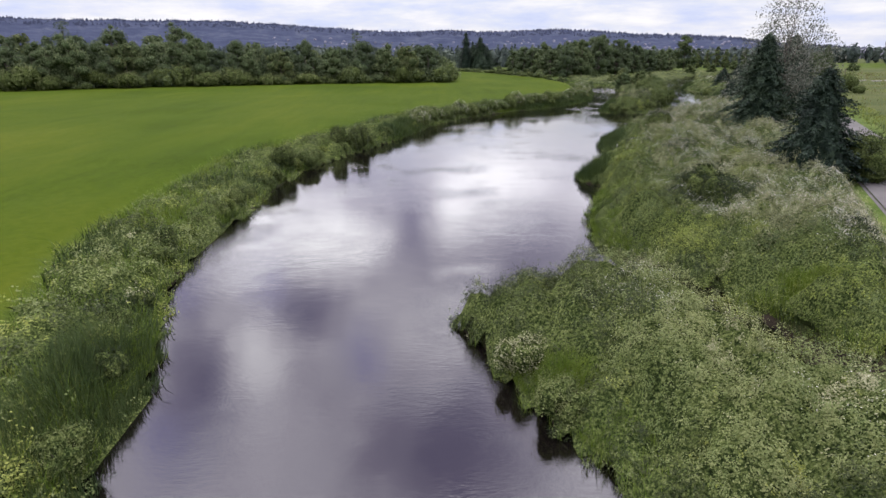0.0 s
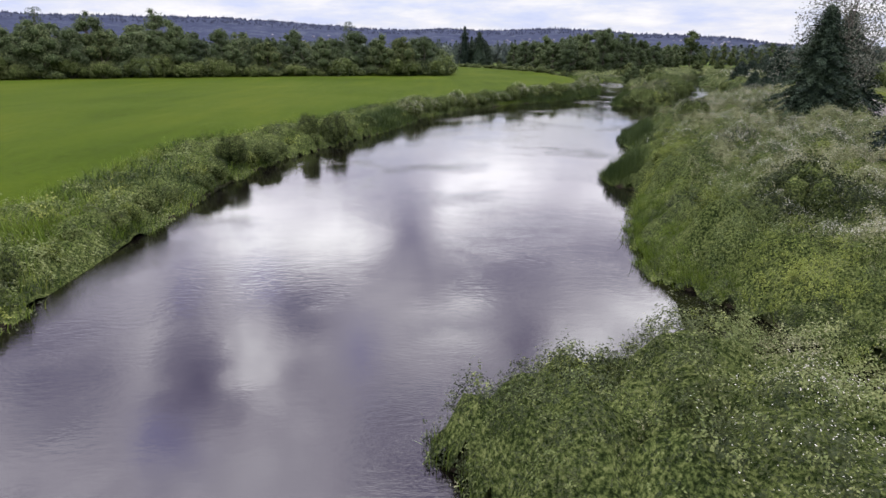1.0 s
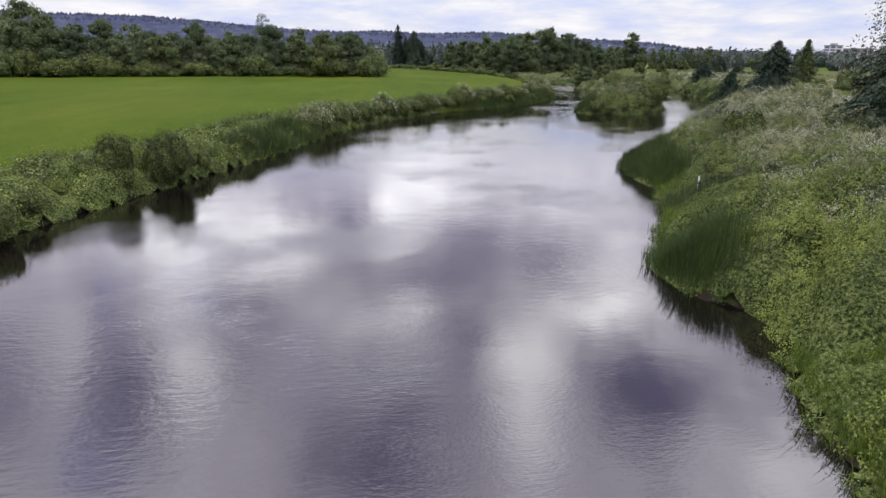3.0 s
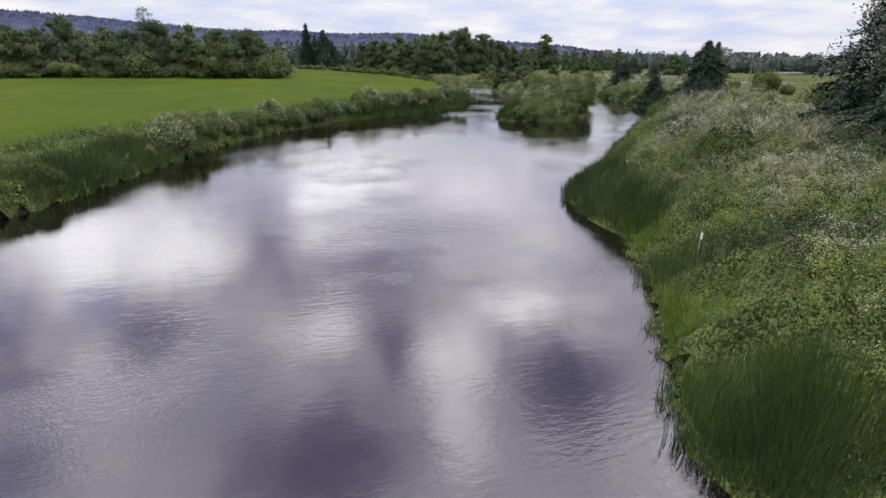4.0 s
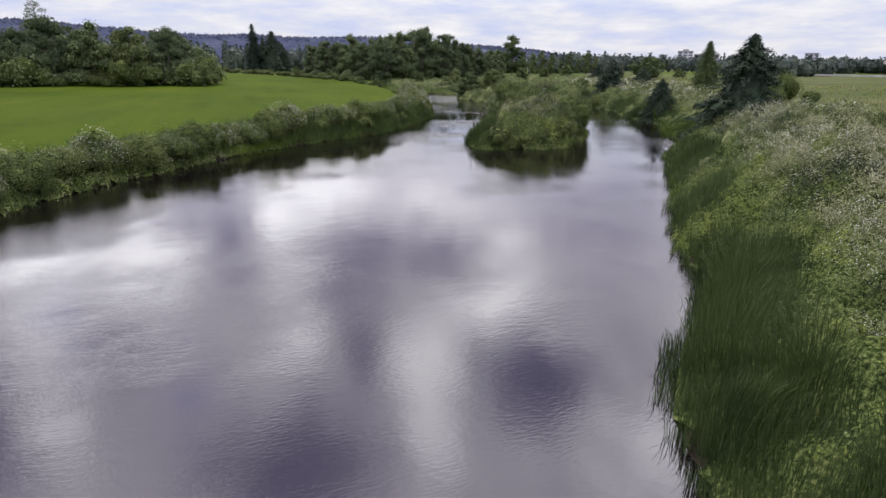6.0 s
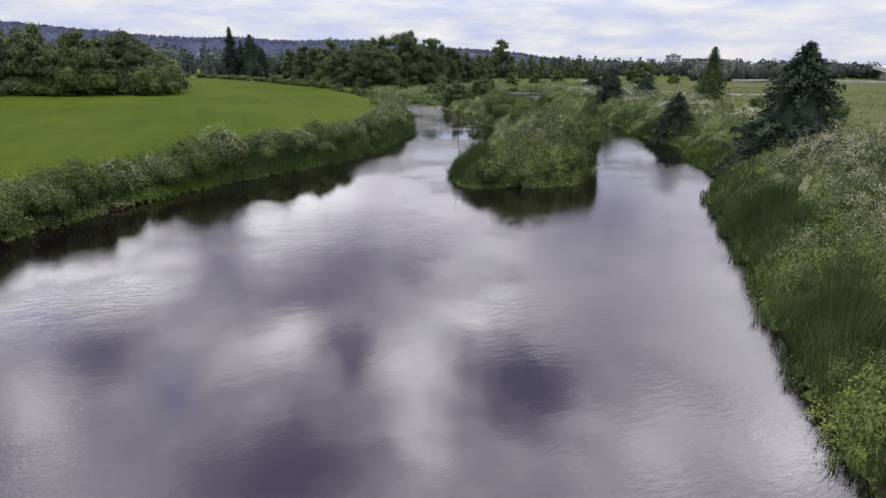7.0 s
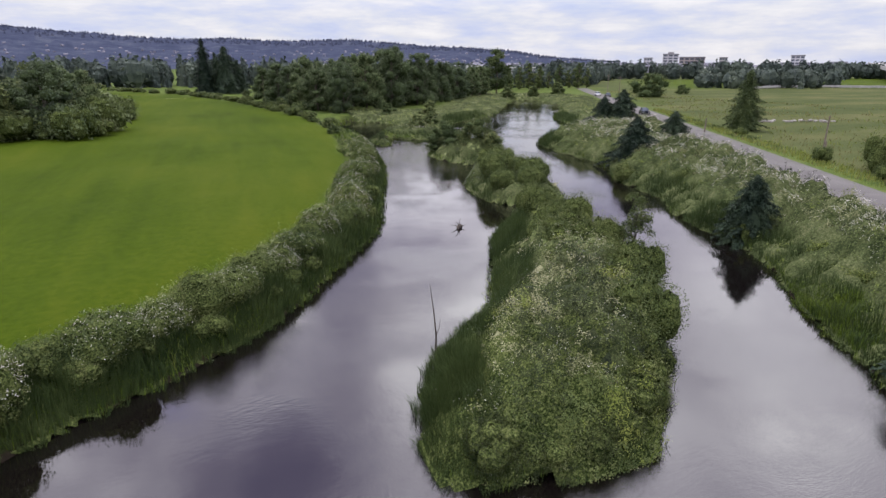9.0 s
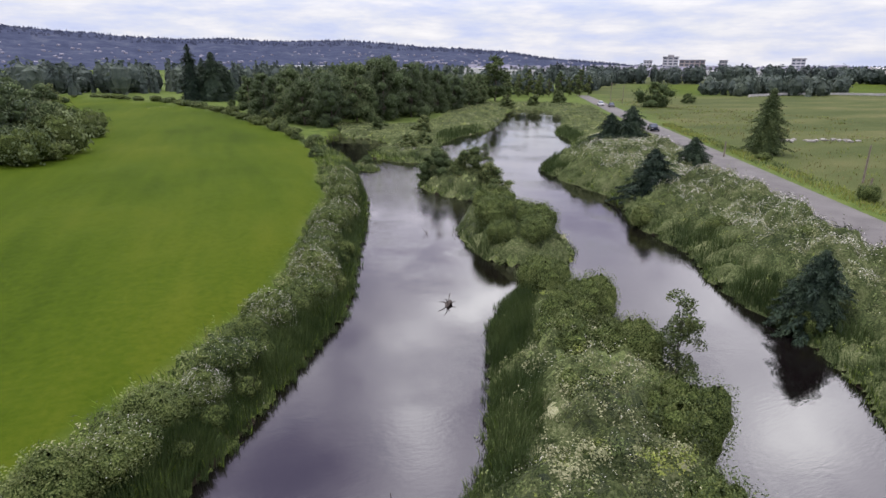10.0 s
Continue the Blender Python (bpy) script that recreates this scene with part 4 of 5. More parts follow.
def broadleaf(name, label, h, r, count, leaf, mat, low=0.28, many=15, stem=0.018, core=0.62, category="tree", fat=1.0):
    root = new(name)
    tagged(root, label, category)
    blobs = crown_blobs(h, r, low, many, fat=fat)
    wood = [tube([(0, 0, -0.3), (0.02 * h, 0.01 * h, h * 0.3), (0, 0.02 * h, h * 0.62), (0.02 * h, 0, h * 0.85)], [stem * h, stem * h * 0.75, stem * h * 0.45, stem * h * 0.15])]
    for b in blobs[1::2]:
        c = np.array(b[0])
        s = np.array([0.01 * h, 0.01 * h, max(0.15 * h, c[2] - 0.28 * h)])
        wood.append(tube([s, s * 0.5 + c * 0.5 + np.array([0, 0, 0.03 * h]), c], [stem * h * 0.4, stem * h * 0.25, stem * h * 0.08], 5))
    v, f = join(wood)
    put_mesh("trunk", v, f, BARK, root, smooth=True)
    v, f = leaves_on(blobs, count, leaf)
    k = len(f)
    # the balls fill the crown with that painted shade
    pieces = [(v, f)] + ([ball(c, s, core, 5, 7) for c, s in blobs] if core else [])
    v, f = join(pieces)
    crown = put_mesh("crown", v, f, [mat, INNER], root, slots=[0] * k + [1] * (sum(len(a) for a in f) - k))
    crown.data.polygons.foreach_set("use_smooth", np.arange(len(crown.data.polygons)) >= k)
    return root


def shrub(name, label, h, r, count, leaf, mat, blossom=0, core=0.68, category="bush", heaps=9):
    root = new(name)
    tagged(root, label, category)
    blobs = []
    for i in range(heaps):
        a, o = i * 2.4, r * (0.62 if i else 0.0) * rng.uniform(0.6, 1.05)
        s = r * rng.uniform(0.38, 0.6)
        z = h * (rng.uniform(0.28, 0.58) if i else 0.62)
        blobs.append(((o * math.cos(a), o * math.sin(a), z), (s, s, min(h - z, h * 0.42))))
    stems = [tube([(0.1 * math.cos(a), 0.1 * math.sin(a), -0.3), (0.3 * r * math.cos(a), 0.3 * r * math.sin(a), h * 0.35), (0.55 * r * math.cos(a), 0.55 * r * math.sin(a), h * 0.7)], [0.035, 0.025, 0.008], 5) for a in np.arange(5) * 1.26]
    v, f = join(stems)
    put_mesh("stem", v, f, BARK, root)
    v, f = leaves_on(blobs, count, leaf, floor=-0.8)
    k = len(f)
    # dark cores paint the shade within the bush
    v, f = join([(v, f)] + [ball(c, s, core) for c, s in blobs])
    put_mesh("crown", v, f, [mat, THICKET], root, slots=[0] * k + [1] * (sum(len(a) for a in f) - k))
    if blossom:
        v, f = leaves_on(blobs, blossom, leaf * 0.66, floor=-0.2, inner=1.0)
        put_mesh("blossom", v, f, BLOSSOM, root, label="white blossom")
    return root


def spruce(name, label, h, r, gap=0.34, mat=NEEDLE, sprays=15, ragged=0.18):
    """A conifer: whorls of drooping branches, each set with sprays of needles."""
    root = new(name)
    tagged(root, label, "tree")
    v, f = tube([(0, 0, -0.3), (0, 0, h * 0.5), (0, 0, h * 0.99)], [0.02 * h, 0.012 * h, 0.003 * h])
    put_mesh("trunk", v, f, BARK, root, smooth=True)
    pts, alongs, normals, lens = [], [], [], []
    z = 0.25
    while z < h * 0.985:
        reach = r * (1 - z / h) ** 0.62 * rng.uniform(1 - ragged, 1 + ragged) + 0.08
        n = int(7 + 5 * (1 - z / h))
        for a in np.arange(n) * 2 * np.pi / n + rng.uniform(0, 6.28):
            a += rng.uniform(-0.2, 0.2)
            ln = reach * rng.uniform(0.6, 1.15)
            out = np.array([math.cos(a), math.sin(a), 0])
            side = np.array([-math.sin(a), math.cos(a), 0])
            m = max(5, int(1.5 * sprays * ln / r))
            t = np.linspace(0.18, 1.0, m)
            p = out[None] * (t * ln)[:, None] + np.array([[0, 0, z]]) + np.array([[0, 0, 1.0]]) * (0.10 * ln * t - 0.42 * ln * t**2 + 0.10 * ln * t**4)[:, None]
            for sgn in (-1, 1, 0, -0.5, 0.5):
                spread = side[None] * (sgn * 0.22 * ln * (1.1 - t))[:, None]
                pts.append(p + spread + rng.normal(size=p.shape) * 0.022 * r)
                alongs.append(unit(out[None] * 0.8 + side[None] * sgn * 0.8 + np.array([[0, 0, -0.25]]) + rng.normal(size=p.shape) * 0.15))
                normals.append(unit(np.array([[0, 0, 0.8]]) + out[None] * 0.45 + rng.normal(size=p.shape) * 0.5))
                lens.append((0.30 + 0.30 * (1 - t)) * (0.45 + 0.55 * ln / r) * r * 0.27)
        z += 0.72 * gap * rng.uniform(0.6, 1.4) * (0.6 + 0.6 * (1 - z / h))
    p, al, nn, ln = np.concatenate(pts), np.concatenate(alongs), np.concatenate(normals), np.concatenate(lens)
    v, f = cards(p, nn, ln, ln * 0.42, 0.1, along=al)
    core = tube([(0, 0, 0.35), (0, 0, h * 0.3), (0, 0, h * 0.7), (0, 0, h * 0.95)], [r * 0.62, r * 0.50, r * 0.22, 0.02], 9)
    v, f = join([(v, f), core])
    put_mesh("crown", v, f, mat, root)
    return root


def at(x, y, scale=1.0, turn=0.0, tall=1.0, lower=0.0):
    z = float(ground_z(np.array([x]), np.array([y]))[0])
    return pose(x, y, max(z, 0.0) - lower, 0, 0, turn) @ Matrix.Diagonal((scale, scale, scale * tall, 1))


def inland(x, y, need):
    """The nearest spot that keeps so far from the water."""
    x, y = np.array([x]), np.array([y])
    for k in range(12):
        lack = need - shore_at(x, y)[0]
        if lack <= 0.05:
            break
        sx, sy = slope_of(shore_at, x, y, 0.6)
        q = max(math.hypot(sx[0], sy[0]), 0.3)
        x, y = x + sx / q * lack * 0.6, y + sy / q * lack * 0.6
    return float(x[0]), float(y[0])


PLANTED = []


def plant(protos, spots, group=""):
    """Sets the built plants out over the spots (x, y, scale, tall), in turn; the first of each is the built one itself."""
    for i, (x, y, s, tall) in enumerate(spots):
        k = i % len(protos)
        m = at(x, y, s, (i * 137.5) % 360, tall)
        if protos[k] in PLANTED:
            b = protos[k].scale
            copy_thing(protos[k], m @ Matrix.Diagonal((1 / b.x, 1 / b.y, 1 / b.z, 1)))
        else:
            PLANTED.append(protos[k])
            protos[k].matrix_basis = m
            if group:
                tagged(protos[k], group=group)


def stand(ring, apart, seed, tries=4000):
    """Places within a ring of plan points, at least so far apart."""
    r = np.random.default_rng(seed)
    p = np.array(ring, dtype=float)
    out = []
    lo, hi = p.min(axis=0), p.max(axis=0)
    q = lo + r.random((tries, 2)) * (hi - lo)
    q = q[inside(q[:, 0], q[:, 1], p)]
    for a in q:
        if all((a[0] - b[0]) ** 2 + (a[1] - b[1]) ** 2 > apart**2 for b in out):
            out.append(a)
    return out, r


# conifers beside the road
for x, y, h, r in ((33, 60, 10.4, 3.7), (23.9, 37.0, 7.5, 3.3), (53.6, 99.4, 7.9, 4.3), (41.5, 69, 10.2, 4.6)):
    spruce("spruce_tree", "dense dark green spruce tree among brambles", h, r, sprays=19).matrix_basis = at(x, y)
young = [spruce("young_spruce", "bushy young dark spruce beside the road", 6.4, 4.0, sprays=22, ragged=0.42)]
plant(young, [(61.3, 119.2, 0.60, 1.2), (74.6, 148.7, 0.85, 1.0), (87.7, 156.2, 0.74, 0.98), (103.6, 188.2, 1.0, 1.0), (101.4, 191.5, 0.8, 1.0)], "young spruces by the road")
spruce("cypress_tree", "tall olive-green conifer in the meadow", 10.4, 3.7, 0.4, BROAD, ragged=0.25).matrix_basis = at(112.5, 166)
tall_con = [spruce("fir_tree", "tall dark fir tree at the field's end", 21, 5.4, 0.8, sprays=18, ragged=0.3), spruce("fir_tree", "broad dark fir tree at the field's end", 18, 7.0, 0.75, sprays=18, ragged=0.45)]
plant(tall_con, [(23.1, 344, 1, 1), (31, 341, 1, 1), (27.5, 350, 0.8, 0.95), (35.5, 346, 0.8, 0.9)])

# the pale airy tree behind the spruce
broadleaf("poplar_tree", "tall airy grey-green poplar with sparse leaves", 15.0, 4.4, 9000, 0.19, POPLAR, 0.30, 40, 0.007, 0.0, fat=1.25).matrix_basis = at(36.2, 61.8)

# the wood along the field: single full trees in front, a mixed stand behind, scrub at its foot
oaks = [broadleaf("broadleaf_tree", l, 12.5, 5.4, 4200, 0.44, m, low, many, core=0.70, fat=1.05)
        for low, many, m, l in ((0.06, 34, WOODLEAF, "full green broadleaf tree at the wood's edge"), (0.05, 30, WOODDARK, "dark green broadleaf tree at the wood's edge"), (0.10, 36, WOODLEAF, "full green broadleaf tree at the wood's edge"),
                                (0.05, 30, WOODOLIVE, "olive-green broadleaf tree at the wood's edge"), (0.06, 32, WOODDARK, "dark green broadleaf tree at the wood's edge"))]
FRONT = [(-118, 160), (-85, 175), (-50, 186), (-20, 191), (4, 194)]
front = lambda a: min(line_distance(a[0], a[1], *p, *q) for p, q in zip(FRONT[:-1], FRONT[1:]))
single = [(-101, 172, 1.12, 1.05), (-95, 176, 1.0, 1.1), (-106, 170, 0.95, 1.0), (-90, 180, 1.05, 1.0), (-124, 160, 1.0, 1.0), (-70, 184, 1.0, 1.2), (-66, 187, 0.85, 1.05), (-56, 187, 0.78, 1.0), (-47, 190, 0.85, 1.0), (-37, 193, 0.7, 1.0), (-30, 194, 0.85, 1.05),
          (-21, 195, 0.95, 1.15), (-14, 195, 0.9, 1.05), (-7, 196, 0.95, 1.05), (0, 199, 1.0, 1.0), (2.2, 206, 0.9, 0.95), (-2, 212, 1.0, 1.0), (1, 222, 0.85, 0.95), (0, 233, 0.85, 1.0)]
spots, r = stand([(-205, 118), (-118, 160), (-85, 175), (-50, 186), (-20, 191), (3, 194), (3, 206), (2, 242), (-40, 254), (-120, 226), (-215, 190)], 7.4, 3, 9000)
inner = [broadleaf("broadleaf_tree", "green broadleaf tree deep in the wood", 12.5, 5.4, 900, 0.95, m, 0.2, 14) for m in (WOODLEAF, WOODDARK, WOODOLIVE)]
taller = lambda a: 1.28 if a[0] < -75 else 1.08 if a[0] < -35 else 0.98
clear_of = [a for a in spots if min(math.hypot(a[0] - b[0], a[1] - b[1]) for b in single) > 5.0]
near_in = [a for a in clear_of if 6 < front(a) < 20 or (a[0] > -6 and front(a) > 6)]
plant(oaks, single + [(a[0], a[1], r.uniform(0.5, 0.95) * taller(a), r.uniform(0.85, 1.2)) for a in near_in], "trees of the field wood")
plant(inner, [(a[0], a[1], r.uniform(0.6, 1.0) * taller(a), r.uniform(0.85, 1.2)) for a in clear_of if front(a) >= 20 and a[0] <= -6], "trees of the field wood")
plant([broadleaf("tall_tree", "tall uneven broadleaf tree above the wood", 17.5, 6.0, 4600, 0.45, WOODLEAF, 0.1, 26), broadleaf("tall_tree", "tall sparse tree above the wood", 19.5, 4.6, 3000, 0.36, WOODDARK, 0.3, 26, core=0.0)],
      [(-78, 190, 1.05, 1.05), (-112, 190, 0.92, 1.1), (-96, 186, 1.05, 1.0), (-24, 204, 0.85, 1.0)])
low = [shrub("scrub_bush", l, 3.6, 3.2, 900, 0.34, m) for l, m in (("low olive scrub bush at the wood's foot", WOODOLIVE), ("low green scrub bush at the wood's foot", WOODLEAF), ("low yellow-green scrub bush at the wood's foot", WOODOLIVE))]
run = np.linspace(0, 4, 62)
fr = [(np.interp(k, range(5), [p[0] for p in FRONT]), np.interp(k, range(5), [p[1] for p in FRONT])) for k in run] + [(5.5, 197), (6.3, 201), (7, 206), (6.8, 211), (6.6, 217), (6.2, 223), (5.6, 229), (5, 235)]
plant(low, [(a + r.uniform(-1.5, 1.5), b + r.uniform(-1.0, 4.5), r.uniform(0.45, 0.95) ** 2 * 1.9, r.uniform(0.7, 1.3)) for a, b in fr], "scrub at the wood's foot")

edge_y = np.linspace(214, 384, 52)
plant([shrub("hedge_bush", l, 2.6, 2.2, 1500, 0.24, m) for l, m in (("low green hedge bush along the field", WOODLEAF), ("olive hedge bush along the field", WOODOLIVE))],
      [(float(far_edge(b)) + r.uniform(-0.5, 2.5), b, r.uniform(0.45, 0.95), r.uniform(0.7, 1.1)) for b in edge_y], "hedge along the field's end")

# the large wood beyond the islands
spots, r = stand([(47, 234.2), (58.1, 232.3), (78.4, 244.6), (98.5, 268.5), (120.5, 291.6), (129.9, 318.5), (90.9, 351.4), (47.4, 309.3), (37.8, 267)], 6.8, 5, 6000)
deep_oaks = [broadleaf("broadleaf_tree", "dark green broadleaf tree of the river wood", 15.5, 5.8, 4200, 0.48, m, l, k, core=0.70, fat=1.05) for l, k, m in ((0.05, 32, WOODDARK), (0.04, 30, WOODDARK), (0.06, 34, WOODLEAF))]
rise = lambda a: 0.70 + 0.30 * math.exp(-(((a[0] - 74) / 22) ** 2 + ((a[1] - 245) / 28) ** 2))
rim_of = lambda a: min(line_distance(a[0], a[1], *p, *q) for p, q in (((37.8, 267), (47, 234.2)), ((47, 234.2), (78.4, 244.6)), ((78.4, 244.6), (120.5, 291.6))))
inner = [broadleaf("broadleaf_tree", "dark green broadleaf tree deep in the river wood", 15.5, 5.8, 1100, 0.95, WOODDARK, 0.2, 14)]
plant(deep_oaks, [(a[0], a[1], r.uniform(0.88, 1.06) * rise(a), r.uniform(0.95, 1.1)) for a in spots if rim_of(a) < 17], "trees of the river wood")
plant(inner, [(a[0], a[1], r.uniform(0.9, 1.15) * rise(a), r.uniform(0.9, 1.15)) for a in spots if rim_of(a) >= 17], "trees of the river wood")
plant([broadleaf("round_tree", "large rounded tree by the lagoon's end", 17.5, 6.6, 2800, 0.8, BROAD, 0.08, 26)], [(135, 309, 1, 1)])
row = [broadleaf("slender_tree", "slender tree in the row by the lagoon", 12.5, 2.8, 900, 0.75, BROAD, 0.10, 18)]
plant(row, [(152 + k * 3.4, 330 + (k * 7) % 11, 0.7 + 0.06 * ((k * 5) % 7), 1.0) for k in range(14)], "row of trees by the lagoon")
plant([broadleaf("meadow_tree", "round dark tree alone in the meadow", 8.8, 6.6, 2400, 0.55, BROAD, 0.04, 26)], [(173.2, 261.6, 1, 1), (201.5, 274.9, 0.45, 1.0), (64.7, 347.9, 0.5, 1)])

# bushes: plain, flowering, dark
plain_bush = [shrub("bank_bush", "green leafy bush on the river bank", 2.6, 1.7, 6500, 0.095, WILLOW, core=0.78), shrub("bank_bush", "dark green bush on the river bank", 2.5, 1.6, 6500, 0.095, BROAD, core=0.78)]
white_bush = [shrub("flowering_bush", "bramble bush covered in white blossom", 2.4, 1.8, 6000, 0.095, WILLOW, 1700, core=0.78), shrub("flowering_bush", "green bush with scattered white blossom", 2.3, 1.7, 6500, 0.095, BROAD, 520, core=0.78)]
r = np.random.default_rng(8)
hedge = left_curve[(left_curve[:, 1] > 83) & (left_curve[:, 1] < 176)]
path = np.concatenate([[0], np.cumsum(np.hypot(*np.diff(hedge, axis=0).T))])
plains, whites = [], []
for k, s in enumerate(np.arange(0, path[-1], 2.5)):
    px, py = np.interp(s, path, hedge[:, 0]), np.interp(s, path, hedge[:, 1])
    tx, ty = np.interp(s + 1, path, hedge[:, 0]) - px, np.interp(s + 1, path, hedge[:, 1]) - py
    off = r.uniform(2.2, 3.2) if py > 108 else r.uniform(0.9, 2.2)
    spot = (px - ty * off, py + tx * off, r.uniform(0.7, 1.12) if py > 108 else r.uniform(0.75, 1.1), r.uniform(0.8, 1.05))
    (whites if (k * 7) % 5 < 3 else plains).append(spot)
plant(white_bush, whites, "flowering hedge by the field")
dark_bush = [shrub("dark_bush", "dark green rounded bush among the brambles", 2.6, 1.7, 6500, 0.09, DARKLEAF, core=0.78), shrub("dark_bush", "dark uneven bush on the bank", 2.5, 1.6, 6500, 0.09, DARKLEAF, core=0.78)]
plant(dark_bush, [(-11.4, 61.6, 0.62, 1.55), (-9.4, 63.6, 0.88, 1.3), (-14.6, 50.4, 0.72, 1.2), (45.2, 87.6, 0.8, 0.9), (23.2, 61.0, 0.85, 1.35), (26.0, 61.4, 0.6, 0.7), (28.2, 61.8, 0.6, 0.7), (14.0, 31.5, 1.25, 0.9), (27.5, 37, 1.4, 0.9), (29.5, 39, 1.1, 0.9), (34.2, 77, 0.8, 0.95),
                 (50, 79, 1.6, 1.0), (19.2, 56.8, 0.6, 0.75), (3.0, 20.6, 0.55, 0.75), (5.9, 19.6, 0.6, 0.7), (1.2, 18.6, 0.5, 0.7), (3.6, 15.6, 0.5, 0.75), (12.5, 27.5, 0.7, 0.8)], "dark bushes on the banks")
plant(plain_bush, plains + [(-13.2, 53.5, 0.75, 0.9), (-7, 72, 0.6, 0.9), (-14.6, 44, 0.5, 0.9), (77.5, 141.9, 0.9, 0.8), (69.5, 134.3, 0.8, 0.9), (67.7, 141.8, 0.9, 0.9),
                            (92.1, 136.2, 0.8, 0.95), (106.5, 160.9, 0.8, 0.6), (92.6, 129, 1.7, 1.05), (87.9, 125.7, 1.0, 0.8), (91, 122.7, 0.9, 0.8)], "green bank bushes")
# smaller shrubs that stand out of the brambles
tuft = [shrub("bank_shrub", l, 1.7, 1.05, 2200, 0.07, m, heaps=6, core=0.76) for l, m in (("leafy yellow-green shrub on the river bank", HERB), ("olive bramble shrub on the river bank", BRAMBLE), ("dark low shrub on the river bank", DARKLEAF), ("pale flowering shrub on the river bank", BRAMBLE_PALE))]
spots, r = stand([(9.5, 30), (12.5, 42), (17, 54), (20, 62), (25, 69), (40, 84), (47, 91), (52, 88), (38, 70), (27, 52), (19, 36), (16, 22), (13, 22)], 2.5, 21, 3000)
pen, _ = stand([(1.0, 14.5), (0, 19.5), (3, 21.2), (6, 21), (8, 17), (9, 10), (6, 6), (3.5, 9)], 2.3, 22, 900)
far_bank, _ = stand([(51.1, 99.2), (56.8, 112.1), (65.6, 130), (73.6, 145), (80.8, 144.4), (73.8, 128.5), (65.2, 112.6), (57.6, 98)], 4.5, 23, 900)
plant(tuft, [(a[0], a[1], r.uniform(0.55, 1.1), r.uniform(0.8, 1.15)) for a in spots] + [(a[0], a[1], r.uniform(0.6, 0.85), r.uniform(0.8, 1.1)) for a in pen] + [(a[0], a[1], r.uniform(0.7, 1.2), r.uniform(0.7, 1.0)) for a in far_bank], "shrubs among the brambles")
def rim_spots(ring, y0, y1, gap, near, far, low, high, seed):
    """Spots in a loose row along a shore."""
    q = np.random.default_rng(seed)
    run = np.concatenate([[0], np.cumsum(np.hypot(*np.diff(ring, axis=0).T))])
    out = []
    for d in np.arange(0, run[-1], gap):
        x, y = np.interp(d, run, ring[:, 0]) + q.normal() * 0.3, np.interp(d, run, ring[:, 1]) + q.normal() * 0.3
        if y0 < y < y1 and q.random() < 0.85:
            out.append((*inland(x, y, q.uniform(near, far)), q.uniform(low, high), q.uniform(0.8, 1.15)))
    return out


plant(tuft[:3], rim_spots(left_curve, 8, 82, 1.9, 0.5, 1.5, 0.5, 0.85, 31), "weeds on the field's bank")
plant(tuft[1:3], rim_spots(left_curve, 82, 172, 2.6, 0.9, 2.0, 0.6, 0.95, 32), "weeds on the field's bank")
shady_rim = [a for a in rim_spots(LANDS[1], 96, 127, 1.9, 0.6, 1.1, 0.5, 0.78, 33) if a[0] > 34.5 + 0.62 * (a[1] - 108) or a[1] < 104]
plant(dark_bush, shady_rim[::2], "dark bushes on the banks")
plant(tuft[1:3], [(x, y, 1.35 * s, t) for x, y, s, t in shady_rim[1::2]], "weeds on the island's rim")
isl = [shrub("willow_bush", "bushy green willow on the island", 4.0, 2.3, 11000, 0.105, WILLOW, heaps=13, core=0.78), shrub("alder_bush", "dark rounded alder bush on the island", 4.0, 2.2, 11000, 0.105, BROAD, heaps=13, core=0.78), shrub("island_bush", "olive-green bush among the island's brambles", 3.6, 2.2, 11000, 0.105, BRAMBLE, heaps=12, core=0.78)]
ISLAND_SPOTS = [(47, 118.5, 0.75, 1.1), (42, 107.3, 0.8, 1.15), (48.6, 124.2, 0.8, 1.1), (45, 112.6, 0.8, 1.1), (47.6, 127.6, 0.85, 0.9), (49, 129.2, 0.7, 0.9), (44.6, 120.4, 0.75, 0.85), (39.5, 106.4, 0.65, 0.9), (43, 115.8, 0.7, 0.8), (46.4, 123, 0.7, 0.9),
                (51.8, 142.5, 0.95, 0.9), (54.6, 140, 0.9, 0.95), (53.4, 145.8, 0.95, 0.95), (50.8, 139, 0.7, 0.8), (55.2, 143.4, 0.85, 0.9), (40.2, 111.3, 0.55, 0.8), (53, 137.6, 0.75, 0.9)]
plant(isl, [(*inland(x, y, 1.5 * s), s, t) for x, y, s, t in ISLAND_SPOTS], "bushes on the islands")
lag = [broadleaf("willow_bush", "green willow bush by the lagoon", 4.2, 2.7, 5200, 0.18, WILLOW, 0.0, 22, 0.012, 0.72), broadleaf("alder_bush", "dark alder bush by the lagoon", 4.0, 2.6, 5200, 0.18, BROAD, 0.0, 22, 0.012, 0.72)]
